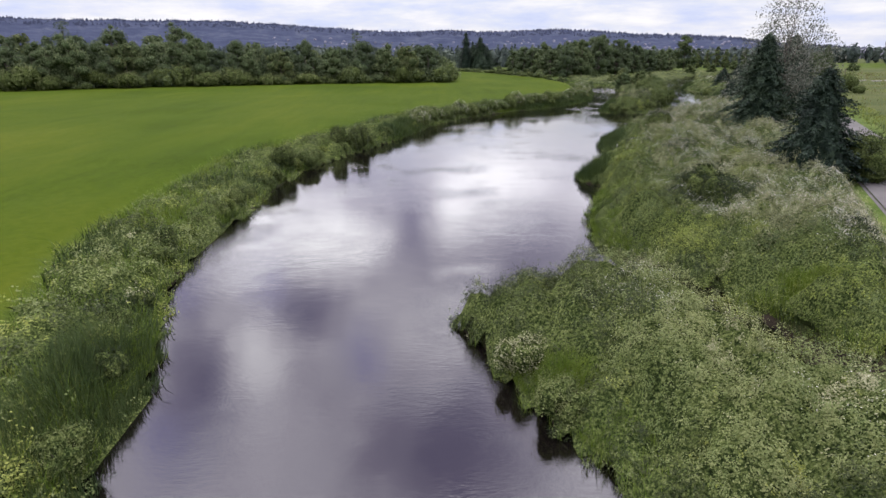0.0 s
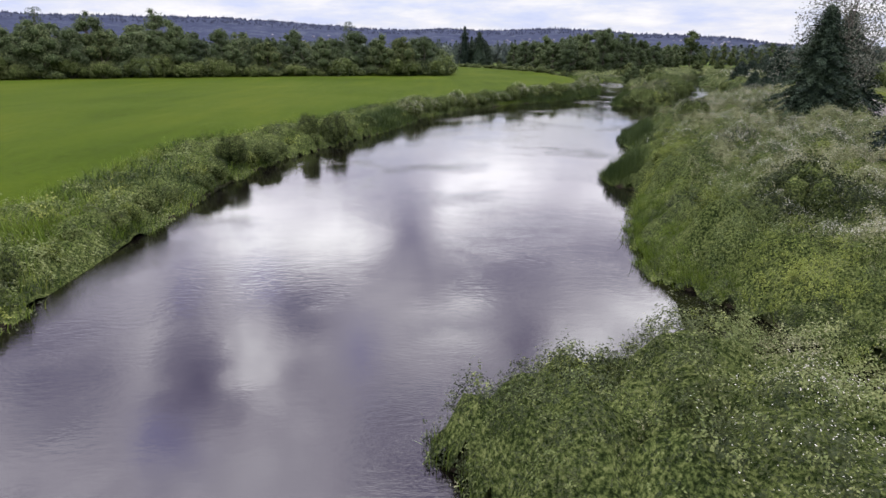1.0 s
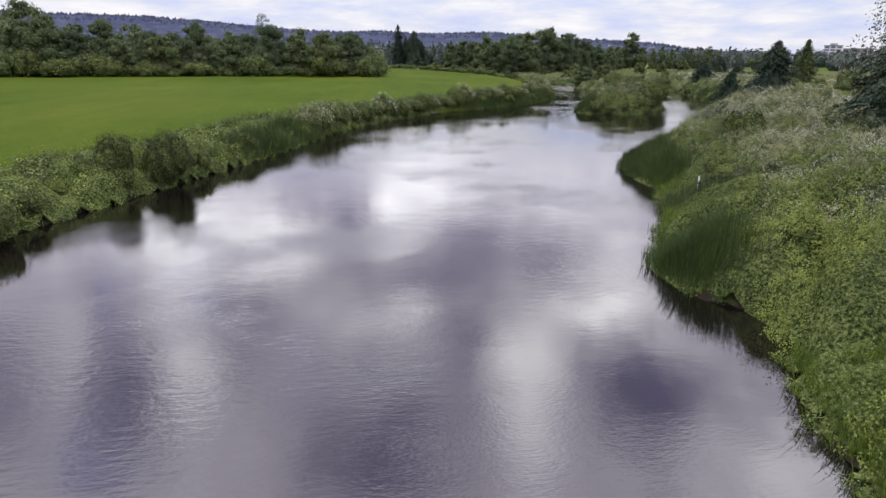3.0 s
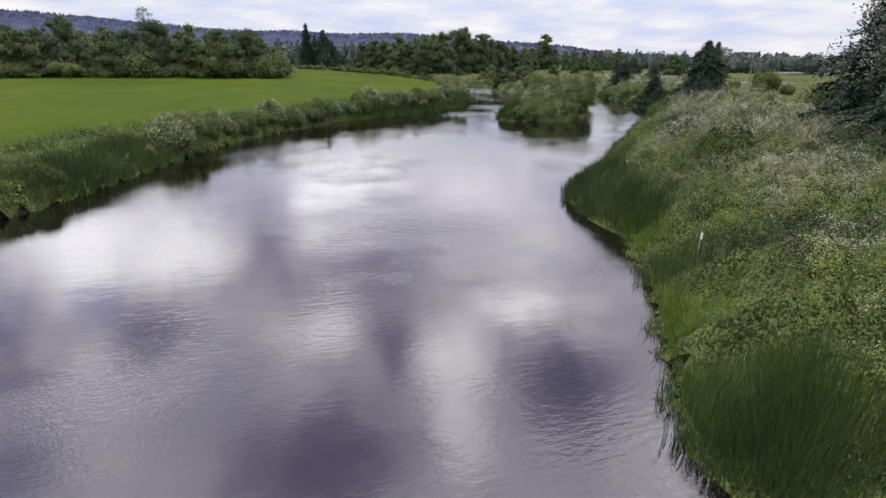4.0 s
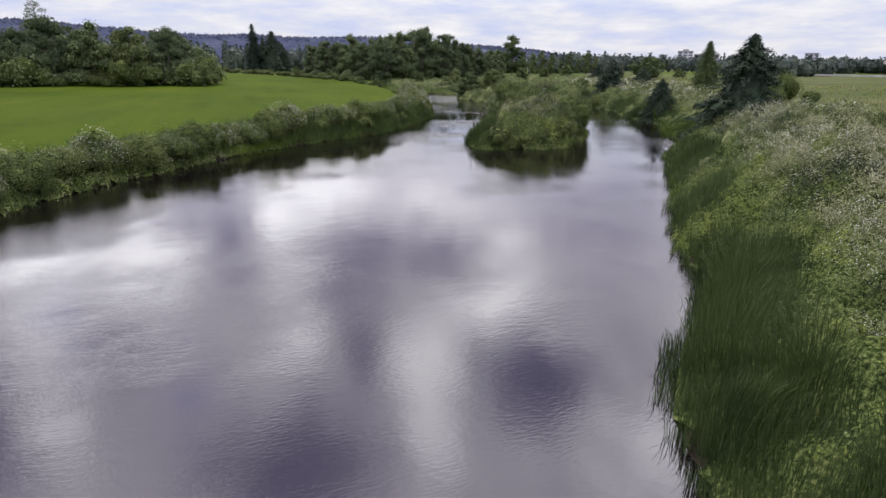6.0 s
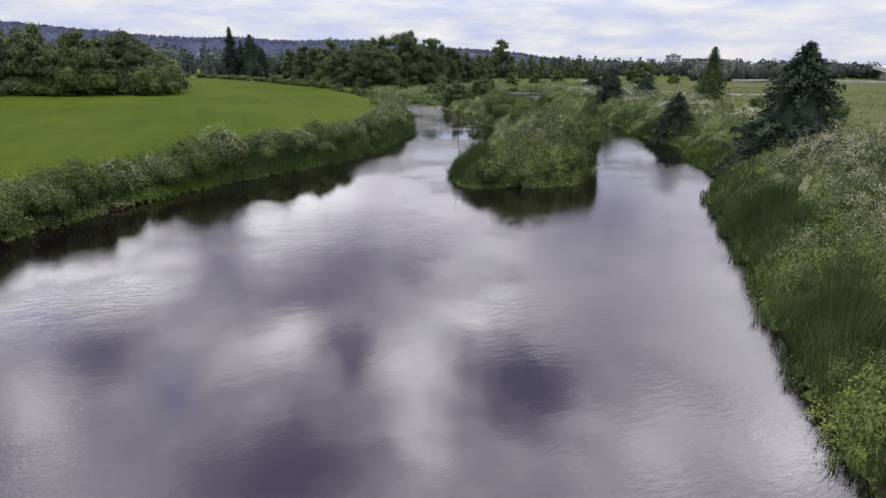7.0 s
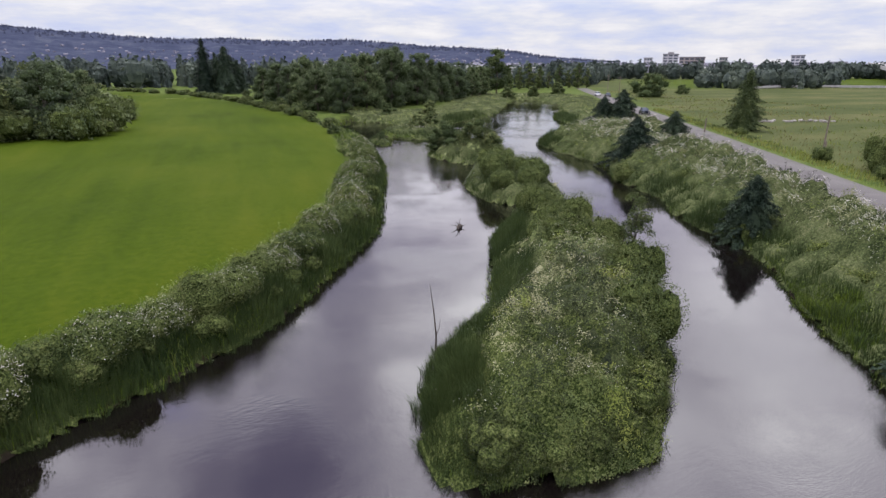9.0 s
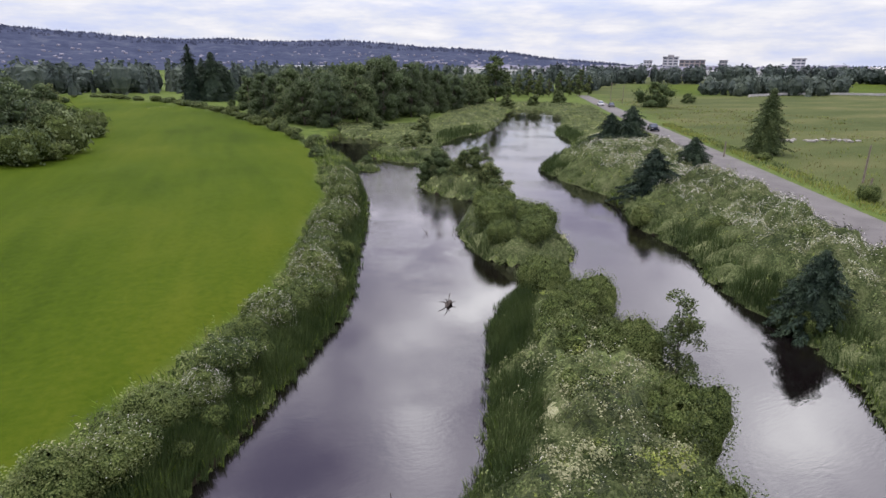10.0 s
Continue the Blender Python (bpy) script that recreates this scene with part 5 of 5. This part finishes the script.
plant(lag, [(58.1, 163.4, 1.28, 0.85), (56, 167.4, 1.15, 0.9), (60.1, 160.3, 0.96, 0.8), (50.6, 183.7, 0.5, 0.7), (60.7, 193.6, 0.75, 0.7), (64.3, 197.2, 0.85, 0.8), (71.1, 215.6, 1.0, 0.8), (63.4, 224.1, 0.9, 0.8), (44.5, 199.7, 0.5, 0.8), (43.8, 188.5, 0.6, 0.7), (43.8, 213.4, 0.6, 0.7), (43.1, 228.4, 0.95, 0.8), (41.5, 246.1, 0.84, 0.8), (39.8, 264.4, 0.95, 0.8), (35.1, 287.4, 0.95, 0.8), (148.7, 284.3, 1.37, 0.9), (138.6, 285.6, 1.16, 0.8), (128.1, 285.8, 1.26, 0.8)], "bushes by the lagoon")
young_tree = [broadleaf("young_tree", "slender young alder with light foliage", 5.8, 1.3, 6000, 0.13, WILLOW, 0.10, 30, 0.010, 0.0, fat=1.2)]
plant(young_tree, [(48.6, 116.9, 0.95, 1.0), (63, 168.2, 1.0, 0.95), (60.9, 170.9, 0.7, 0.9)])

# ---- what stands in and beside the water ----
def rod(name, points, radii, mat, parent, sides=5, label=""):
    v, f = tube(points, radii, sides)
    return put_mesh(name, v, f, mat, parent, smooth=True, label=label)


snag = tagged(new("dead_snag"), "thin bare dead stem standing in the water", "dead tree")
rod("stem", [(0, 0, -0.4), (0.05, 0.02, 1.0), (-0.05, 0.05, 2.2), (-0.22, 0.1, 3.6)], [0.055, 0.045, 0.03, 0.01], DEADWOOD, snag)
rod("branch", [(0.05, 0.02, 1.0), (0.2, 0.05, 1.35), (0.28, 0.1, 1.75)], [0.02, 0.014, 0.006], DEADWOOD, snag)
snag.matrix_basis = pose(32.9, 111.1, 0)

drift = tagged(new("driftwood"), "dark forked driftwood lying in the water", "driftwood")
for a, b, c in ((-0.75, 0.25, 0.34), (-0.55, -0.1, 0.62), (0.42, 0.3, 0.70), (0.5, -0.2, 0.22), (-0.35, -0.35, 0.14), (0.12, 0.1, 0.55)):
    rod("branch", [(0.1 * a, 0.1 * b, 0.04), (a * 0.45, b * 0.6, c * 0.75), (a, b, c)], [0.05, 0.032, 0.008], DEADWOOD, drift)
rod("log", [(-0.3, -0.1, -0.05), (-0.05, 0.03, 0.12), (0.18, 0.06, 0.16), (0.34, 0.1, 0.0)], [0.10, 0.17, 0.15, 0.08], DEADWOOD, drift, 7)
drift.matrix_basis = pose(42.4, 130.6, 0, 0, 0, 20)

bough = tagged(new("sunken_branch"), "bare twigs of a sunken branch above the water", "branch")
r = np.random.default_rng(4)
for i in range(9):
    x0, a = r.uniform(-2.2, 1.6), r.uniform(-0.5, 0.5)
    rod("twig", [(x0, a * 0.5, -0.1), (x0 + r.uniform(-0.5, 0.3), a, r.uniform(0.15, 0.45)), (x0 + r.uniform(-1.0, 0.6), a * 1.6, r.uniform(0.1, 0.8))], [0.035, 0.022, 0.006], DEADWOOD, bough, 4)
bough.matrix_basis = pose(48.2, 146.3, 0, 0, 0, -25)

marker = tagged(new("marker_sign"), "small white plate on a thin post in the reeds", "sign")
rod("post", [(0, 0, -0.6), (0, 0, 1.3)], [0.02, 0.02], GALV, marker, 6)
bm = bmesh.new()
box(bm, -0.05, 0.05, -0.03, -0.02, 1.04, 1.25)
part("plate", bm, WHITE_SIGN, marker, "plain white plate")
marker.matrix_basis = at(16.4, 54.3, turn=15)


# ---- the road's things ----
def car(label, paint):
    root = tagged(new("car"), label, "car", "cars on the road")
    bm = bmesh.new()
    box(bm, -0.88, 0.88, -2.15, 2.15, 0.32, 0.86)
    bmesh.ops.bevel(bm, geom=bm.edges[:], offset=0.14, segments=2, affect="EDGES")
    part("body", bm, paint, root)
    bm = bmesh.new()
    box(bm, -0.76, 0.76, -1.55, 1.0, 0.84, 1.42)
    for v in bm.verts:
        if v.co.z > 1.2:
            v.co.x *= 0.80
            v.co.y = v.co.y * 0.72 - 0.1
    bmesh.ops.bevel(bm, geom=bm.edges[:], offset=0.06, segments=2, affect="EDGES")
    part("cabin", bm, WINDOW, root, "dark glazed cabin")
    bm = bmesh.new()
    box(bm, -0.60, 0.60, -1.15, 0.55, 1.41, 1.46)
    part("roof", bm, paint, root)
    for x in (-0.82, 0.82):
        for y in (-1.35, 1.35):
            bm = bmesh.new()
            bmesh.ops.create_cone(bm, cap_ends=True, segments=14, radius1=0.33, radius2=0.33, depth=0.22, matrix=Matrix.Translation((x, y, 0.33)) @ Matrix.Rotation(math.pi / 2, 4, "Y"))
            part("wheel", bm, TYRE, root, "black tyre")
    for x in (-0.6, 0.6):
        bm = bmesh.new()
        box(bm, x - 0.16, x + 0.16, 2.10, 2.17, 0.58, 0.70)
        part("headlight", bm, WHITE_SIGN, root, "clear headlight")
    return root


for label, paint, t, s in (("dark blue car driving along the road", CAR_DARK, 173.6, -1.2), ("white car far down the road", CAR_WHITE, 257, -1.3), ("grey car far down the road", CAR_GREY, 249, 1.2)):
    car(label, paint).matrix_basis = pose(*along_road(t, s, 1.935), 0, 0, -28.9 if s > 0 else 151.1)


def utility_pole(h, arm):
    root = tagged(new("utility_pole"), "weathered wooden pole beside the road", "pole", "poles by the road")
    rod("post", [(0, 0, -0.5), (0, 0, h)], [0.13, 0.09], POLE, root, 8)
    if arm:
        bm = bmesh.new()
        box(bm, -0.9, 0.9, -0.05, 0.05, h - 0.6, h - 0.48)
        part("crossarm", bm, POLE, root)
    return root


for x, y, h, arm in ((172, 284.3, 7.5, True), (175.2, 281.1, 7.0, True), (101.9, 164.2, 2.4, False), (102.3, 143.4, 4.6, False), (94, 137.4, 2.2, False)):
    utility_pole(h, arm).matrix_basis = at(x, y)

pile = tagged(new("rubble_row"), "row of pale boulders and logs in the meadow", "rubble")
r = np.random.default_rng(12)
stones = []
for k in range(5):
    bm = bmesh.new()
    bmesh.ops.create_icosphere(bm, subdivisions=1, radius=0.5)
    for v in bm.verts:
        v.co = v.co * r.uniform(0.75, 1.2)
        v.co.z *= 0.7
    me = bpy.data.meshes.new("stone")
    bm.to_mesh(me)
    bm.free()
    me.materials.append(RUBBLE)
    stones.append(me)
for k in range(34):
    t = r.random() ** 1.2
    st = new("stone", stones[k % 5])
    st.parent = pile
    x, y = 129.5 + 13.6 * t + r.normal() * 0.5, 176.7 - 4.2 * t + r.normal() * 0.9
    st.matrix_basis = pose(x, y, float(ground_z(np.array([x]), np.array([y]))[0]) + 0.1, 0, 0, r.uniform(0, 360)) @ Matrix.Diagonal((r.uniform(0.4, 2.0), r.uniform(0.4, 1.0), r.uniform(0.4, 0.9), 1))


# ---- distance ----
def polar(az, dist, x0=10.0, y0=40.0):
    return x0 + dist * math.sin(radians(az)), y0 + dist * math.cos(radians(az))


def far_wood(name, label, line, deep, trees, h0, h1, size, pointed=0.3, mat=FAR_HAZY):
    """A belt of many trees along a line of plan points."""
    p = np.array(line, dtype=float)
    run = np.concatenate([[0], np.cumsum(np.hypot(*np.diff(p, axis=0).T))])
    pieces = []
    for k in range(trees):
        s = rng.uniform(0, run[-1])
        x, y = np.interp(s, run, p[:, 0]) + rng.normal() * deep, np.interp(s, run, p[:, 1]) + rng.normal() * deep
        h = rng.uniform(h0, h1)
        r = h * rng.uniform(0.22, 0.36)
        if rng.random() < pointed:
            u = rng.random(26)
            a = rng.uniform(0, 6.28, 26)
            q = np.column_stack([np.cos(a) * r * 0.6 * (1 - u), np.sin(a) * r * 0.6 * (1 - u), h * (0.08 + 0.95 * u)])
            n = unit(np.column_stack([np.cos(a), np.sin(a), 0.6 + 0 * a]))
            v, f = cards(q, n, size * 0.9, size * 0.6)
            c = tube([(0, 0, 0), (0, 0, h * 0.5), (0, 0, h)], [r * 0.5, r * 0.3, 0.05], 6)
        else:
            u = unit(rng.normal(size=(34, 3)))
            q = u * np.array([r, r, h * 0.46]) * rng.uniform(0.85, 1.12, (34, 1)) + np.array([0, 0, h * 0.5])
            v, f = cards(q, unit(u + rng.normal(size=u.shape) * 0.4), size, size * 0.8)
            c = ball((0, 0, h * 0.48), (r, r, h * 0.46), 0.9, 5, 7)
        vv, ff = join([(v, f), c])
        pieces.append((vv + np.array([x, y, 0.8]), ff))
    v, f = join(pieces)
    return tagged(put_mesh(name, v, f, mat), label, "woods", kind="stuff")


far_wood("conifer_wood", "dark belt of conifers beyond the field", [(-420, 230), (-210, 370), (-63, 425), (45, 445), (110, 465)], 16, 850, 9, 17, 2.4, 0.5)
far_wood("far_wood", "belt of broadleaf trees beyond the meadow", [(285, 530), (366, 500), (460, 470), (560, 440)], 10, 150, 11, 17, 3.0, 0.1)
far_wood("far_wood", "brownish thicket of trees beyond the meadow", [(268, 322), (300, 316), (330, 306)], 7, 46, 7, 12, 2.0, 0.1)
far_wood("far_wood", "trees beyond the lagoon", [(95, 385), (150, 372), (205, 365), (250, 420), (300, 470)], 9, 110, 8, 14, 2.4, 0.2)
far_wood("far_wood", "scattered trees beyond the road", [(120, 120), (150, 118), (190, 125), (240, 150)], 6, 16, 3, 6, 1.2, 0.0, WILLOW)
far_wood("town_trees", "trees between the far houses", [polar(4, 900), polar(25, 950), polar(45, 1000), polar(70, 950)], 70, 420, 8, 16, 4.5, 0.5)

# wooded hills all round, highest to the left of the river
AZ = [-180, -120, -60, -34, -26, -18, -15, -10, -4, 0, 8, 12.5, 17, 20, 23, 27.5, 31, 35.5, 39, 47, 70, 120, 180]
EL = [1.0, 1.8, 2.9, 3.1, 3.1, 3.15, 3.0, 2.65, 2.32, 2.26, 2.16, 2.36, 2.02, 1.8, 1.66, 1.45, 0.92, 0.55, 0.3, 0.1, 0.2, 0.6, 1.0]
az = np.radians(np.arange(-180, 180.1, 0.35))
dist = np.array([1500, 1900, 2200, 2500, 2750, 3000, 3200, 3350, 3450, 3700])
rise = np.array([0.0, 0.05, 0.16, 0.32, 0.48, 0.68, 0.85, 0.97, 1.0, 0.9])
A, D = np.meshgrid(az, dist)
ridge = np.tan(np.radians(np.interp(np.degrees(A), AZ, EL))) * 3400
X, Y = 10 + D * np.sin(A), 40 + D * np.cos(A)
Z = ridge * rise[:, None] + np.where(rise[:, None] > 0.1, (rough(X, Y, 420.0, 71) - 0.5) * 26 + rng.normal(size=X.shape) * 2.2, 0)
m, k = len(dist), len(az)
i = np.arange(m - 1)[:, None] * k + np.arange(k - 1)[None]
f = np.stack([i, i + k, i + k + 1, i + 1], axis=-1).reshape(-1, 4)
hills = tagged(put_mesh("backdrop_hills", np.column_stack([X.ravel(), Y.ravel(), Z.ravel()]), f, HILL), "wooded hills on the horizon, tinted haze blue", "hills", kind="structure")
# tree tops along the slopes
k = 5200
a = np.radians(rng.uniform(-75, 75, k))
u = rng.choice([6, 7, 8], k) + rng.uniform(-0.4, 0.4, k)
d = np.interp(u, np.arange(10), dist)
z = np.interp(u, np.arange(10), rise) * np.tan(np.radians(np.interp(np.degrees(a), AZ, EL))) * 3400
x, y = 10 + d * np.sin(a), 40 + d * np.cos(a)
z = z + (rough(x, y, 420.0, 71) - 0.5) * 26
side = np.column_stack([np.cos(a), -np.sin(a), 0 * a]) * rng.uniform(5, 11, k)[:, None]
base = np.column_stack([x, y, z - 6])
tip = base + np.column_stack([0 * a, 0 * a, rng.uniform(9, 20, k)])
v = np.stack([base - side, base + side, tip], axis=1).reshape(-1, 3)
tagged(put_mesh("hill_trees", v, np.arange(3 * k).reshape(k, 3), HILL), "tree tops along the haze-blue hills", "woods", kind="stuff")


# ---- the town ----
def houses(name, label, spots, wall):
    pieces = []
    for x, y, z, w, d, h in spots:
        c = np.array([[sx * w / 2, sy * d / 2, zz] for zz in (0, h) for sx, sy in ((-1, -1), (1, -1), (1, 1), (-1, 1))] + [[-w / 2, 0, h + w * 0.25], [w / 2, 0, h + w * 0.25]])
        t = rng.uniform(0, 3.14)
        q = np.column_stack([c[:, 0] * math.cos(t) - c[:, 1] * math.sin(t) + x, c[:, 0] * math.sin(t) + c[:, 1] * math.cos(t) + y, c[:, 2] + z])
        pieces.append((q, [np.array([[0, 1, 5, 4], [1, 2, 6, 5], [2, 3, 7, 6], [3, 0, 4, 7], [4, 5, 9, 8], [6, 7, 8, 9]]), np.array([[5, 6, 9], [7, 4, 8]])]))
    v, f = join(pieces)
    return tagged(put_mesh(name, v, f, wall), label, "houses", kind="stuff")


spots = []
for k in range(210):
    a = rng.uniform(-14, 38)
    u = rng.uniform(1.5, 4.6)
    d = np.interp(u, np.arange(10), dist)
    x, y = polar(a, d)
    z = np.interp(u, np.arange(10), rise) * math.tan(radians(np.interp(a, AZ, EL))) * 3400 + (float(rough(np.array([x]), np.array([y]), 420.0, 71)[0]) - 0.5) * 26
    spots.append((x, y, z - 1, rng.uniform(6, 13), rng.uniform(6, 9), rng.uniform(2.5, 5)))
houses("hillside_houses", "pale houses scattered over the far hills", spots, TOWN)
spots = []
for k in range(330):
    x, y = polar(rng.uniform(24, 66), rng.uniform(900, 1350))
    spots.append((x, y, 0, rng.uniform(10, 26), rng.uniform(9, 14), rng.uniform(5, 12)))
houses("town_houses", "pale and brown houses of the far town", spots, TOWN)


def building(label, az, dist, w, d, h, floors, wall, cap=0.0):
    """A block with a parapet and a band of windows on each floor."""
    root = tagged(new("office_building"), label, "building")
    bm = bmesh.new()
    box(bm, -w / 2, w / 2, -d / 2, d / 2, 0, h)
    part("wall", bm, wall, root)
    bm = bmesh.new()
    box(bm, -w / 2 - 0.6, w / 2 + 0.6, -d / 2 - 0.6, d / 2 + 0.6, h, h + 1.2)
    part("roof", bm, ROOFING, root, "grey flat roof")
    if cap:
        bm = bmesh.new()
        box(bm, -w * 0.2, w * 0.2, -d * 0.25, d * 0.25, h + 1.2, h + 1.2 + cap)
        part("plant_room", bm, CONCRETE, root)
    step_z = h / floors
    for k in range(floors):
        bays = max(3, int(w / 7))
        for b in range(bays):
            bm = bmesh.new()
            x = -w / 2 + (b + 0.5) * w / bays
            box(bm, x - w / bays * 0.36, x + w / bays * 0.36, -d / 2 - 0.12, -d / 2 + 0.1, (k + 0.3) * step_z, (k + 0.8) * step_z)
            part("window", bm, WINDOW, root)
    x, y = polar(az, dist, 28, 97)
    root.matrix_basis = pose(x, y, 0, 0, 0, -az)
    return root


for row_ in (("pale glass office tower of the far town", 42.4, 1100, 25, 20, 30, 7, PALE_WALL, 3), ("long brown office block beside the tower", 44.2, 1100, 40, 22, 25, 5, TAN_WALL, 0), ("small pale block among trees", 40.5, 1100, 14, 15, 24, 5, PALE_WALL, 0),
             ("white framed office tower above the trees", 52.3, 1100, 19, 18, 27, 6, PALE_WALL, 0), ("low pale block behind the trees", 46.7, 1250, 14, 14, 26, 5, CONCRETE, 0)):
    building(*row_)


def hall(label, az, dist, w, h):
    root = tagged(new("warehouse"), label, "building", "warehouses of the far town")
    bm = bmesh.new()
    box(bm, -w / 2, w / 2, -12, 12, 0, h)
    part("wall", bm, PALE_WALL, root)
    bm = bmesh.new()
    box(bm, -w / 2 - 0.5, w / 2 + 0.5, -12.5, 12.5, h, h + 0.9)
    part("roof", bm, WHITE_SIGN, root, "white flat roof")
    x, y = polar(az, dist, 28, 97)
    root.matrix_basis = pose(x, y, 0, 0, 0, -az)


for az_, d_, w_, h_ in ((24.5, 850, 70, 11), (29.5, 820, 85, 9), (33, 860, 40, 10), (8, 1150, 110, 13), (17, 1100, 60, 10), (39, 900, 60, 12), (47, 760, 60, 10), (51, 800, 50, 10)):
    hall("long low white warehouse of the far town", az_, d_, w_, h_)

# the raised highway and the low wall before it
A0, B0, C0 = np.array([720, 535, 15.5]), np.array([430, 326, 9.0]), np.array([330, 215, 6.5])
viaduct = tagged(new("viaduct"), "grey concrete highway viaduct on piers", "bridge")
line = [A0 + (B0 - A0) * t for t in np.linspace(0, 1, 9)] + [B0 + (C0 - B0) * t for t in np.linspace(0.2, 1, 5)]
line = np.array(line)
t = unit(np.gradient(line[:, :2], axis=0))
sd = np.column_stack([-t[:, 1], t[:, 0], 0 * t[:, 0]])


def beam(name, off0, off1, z0, z1, mat):
    q = np.stack([line + sd * off0 + (0, 0, z0), line + sd * off1 + (0, 0, z0), line + sd * off1 + (0, 0, z1), line + sd * off0 + (0, 0, z1)], axis=1).reshape(-1, 3)
    f = np.array([(4 * i + j, 4 * i + (j + 1) % 4, 4 * i + 4 + (j + 1) % 4, 4 * i + 4 + j) for i in range(len(line) - 1) for j in range(4)])
    put_mesh(name, q, f, mat, viaduct)


beam("deck", -7, 7, -1.6, 0, CONCRETE)
beam("parapet", -7.2, -6.8, 0, 1.0, CONCRETE)
beam("parapet", 6.8, 7.2, 0, 1.0, CONCRETE)
for p in line[::1]:
    bm = bmesh.new()
    bmesh.ops.create_cone(bm, cap_ends=True, segments=10, radius1=1.0, radius2=1.0, depth=p[2] - 0.8, matrix=Matrix.Translation((p[0], p[1], (p[2] - 1.6) / 2)))
    part("pier", bm, CONCRETE, viaduct)
wall_ = tagged(new("guard_rail"), "long grey guard rail along the far embankment", "guard rail")
pts = [(262, 300), (295, 308), (322, 303), (345, 284), (380, 262)]
for a, b in zip(pts[:-1], pts[1:]):
    d = Vector((b[0] - a[0], b[1] - a[1], 0))
    bm = bmesh.new()
    box(bm, 0, d.length, -0.25, 0.25, 0.6, 1.6)
    for k in range(int(d.length // 4) + 1):
        box(bm, k * 4 - 0.12 + 0.2, k * 4 + 0.12 + 0.2, 0.26, 0.5, 0.0, 1.5)
    rail = part("rail", bm, CONCRETE, wall_)
    rail.matrix_basis = pose(a[0], a[1], 1.4, 0, 0, math.degrees(math.atan2(d.y, d.x)))
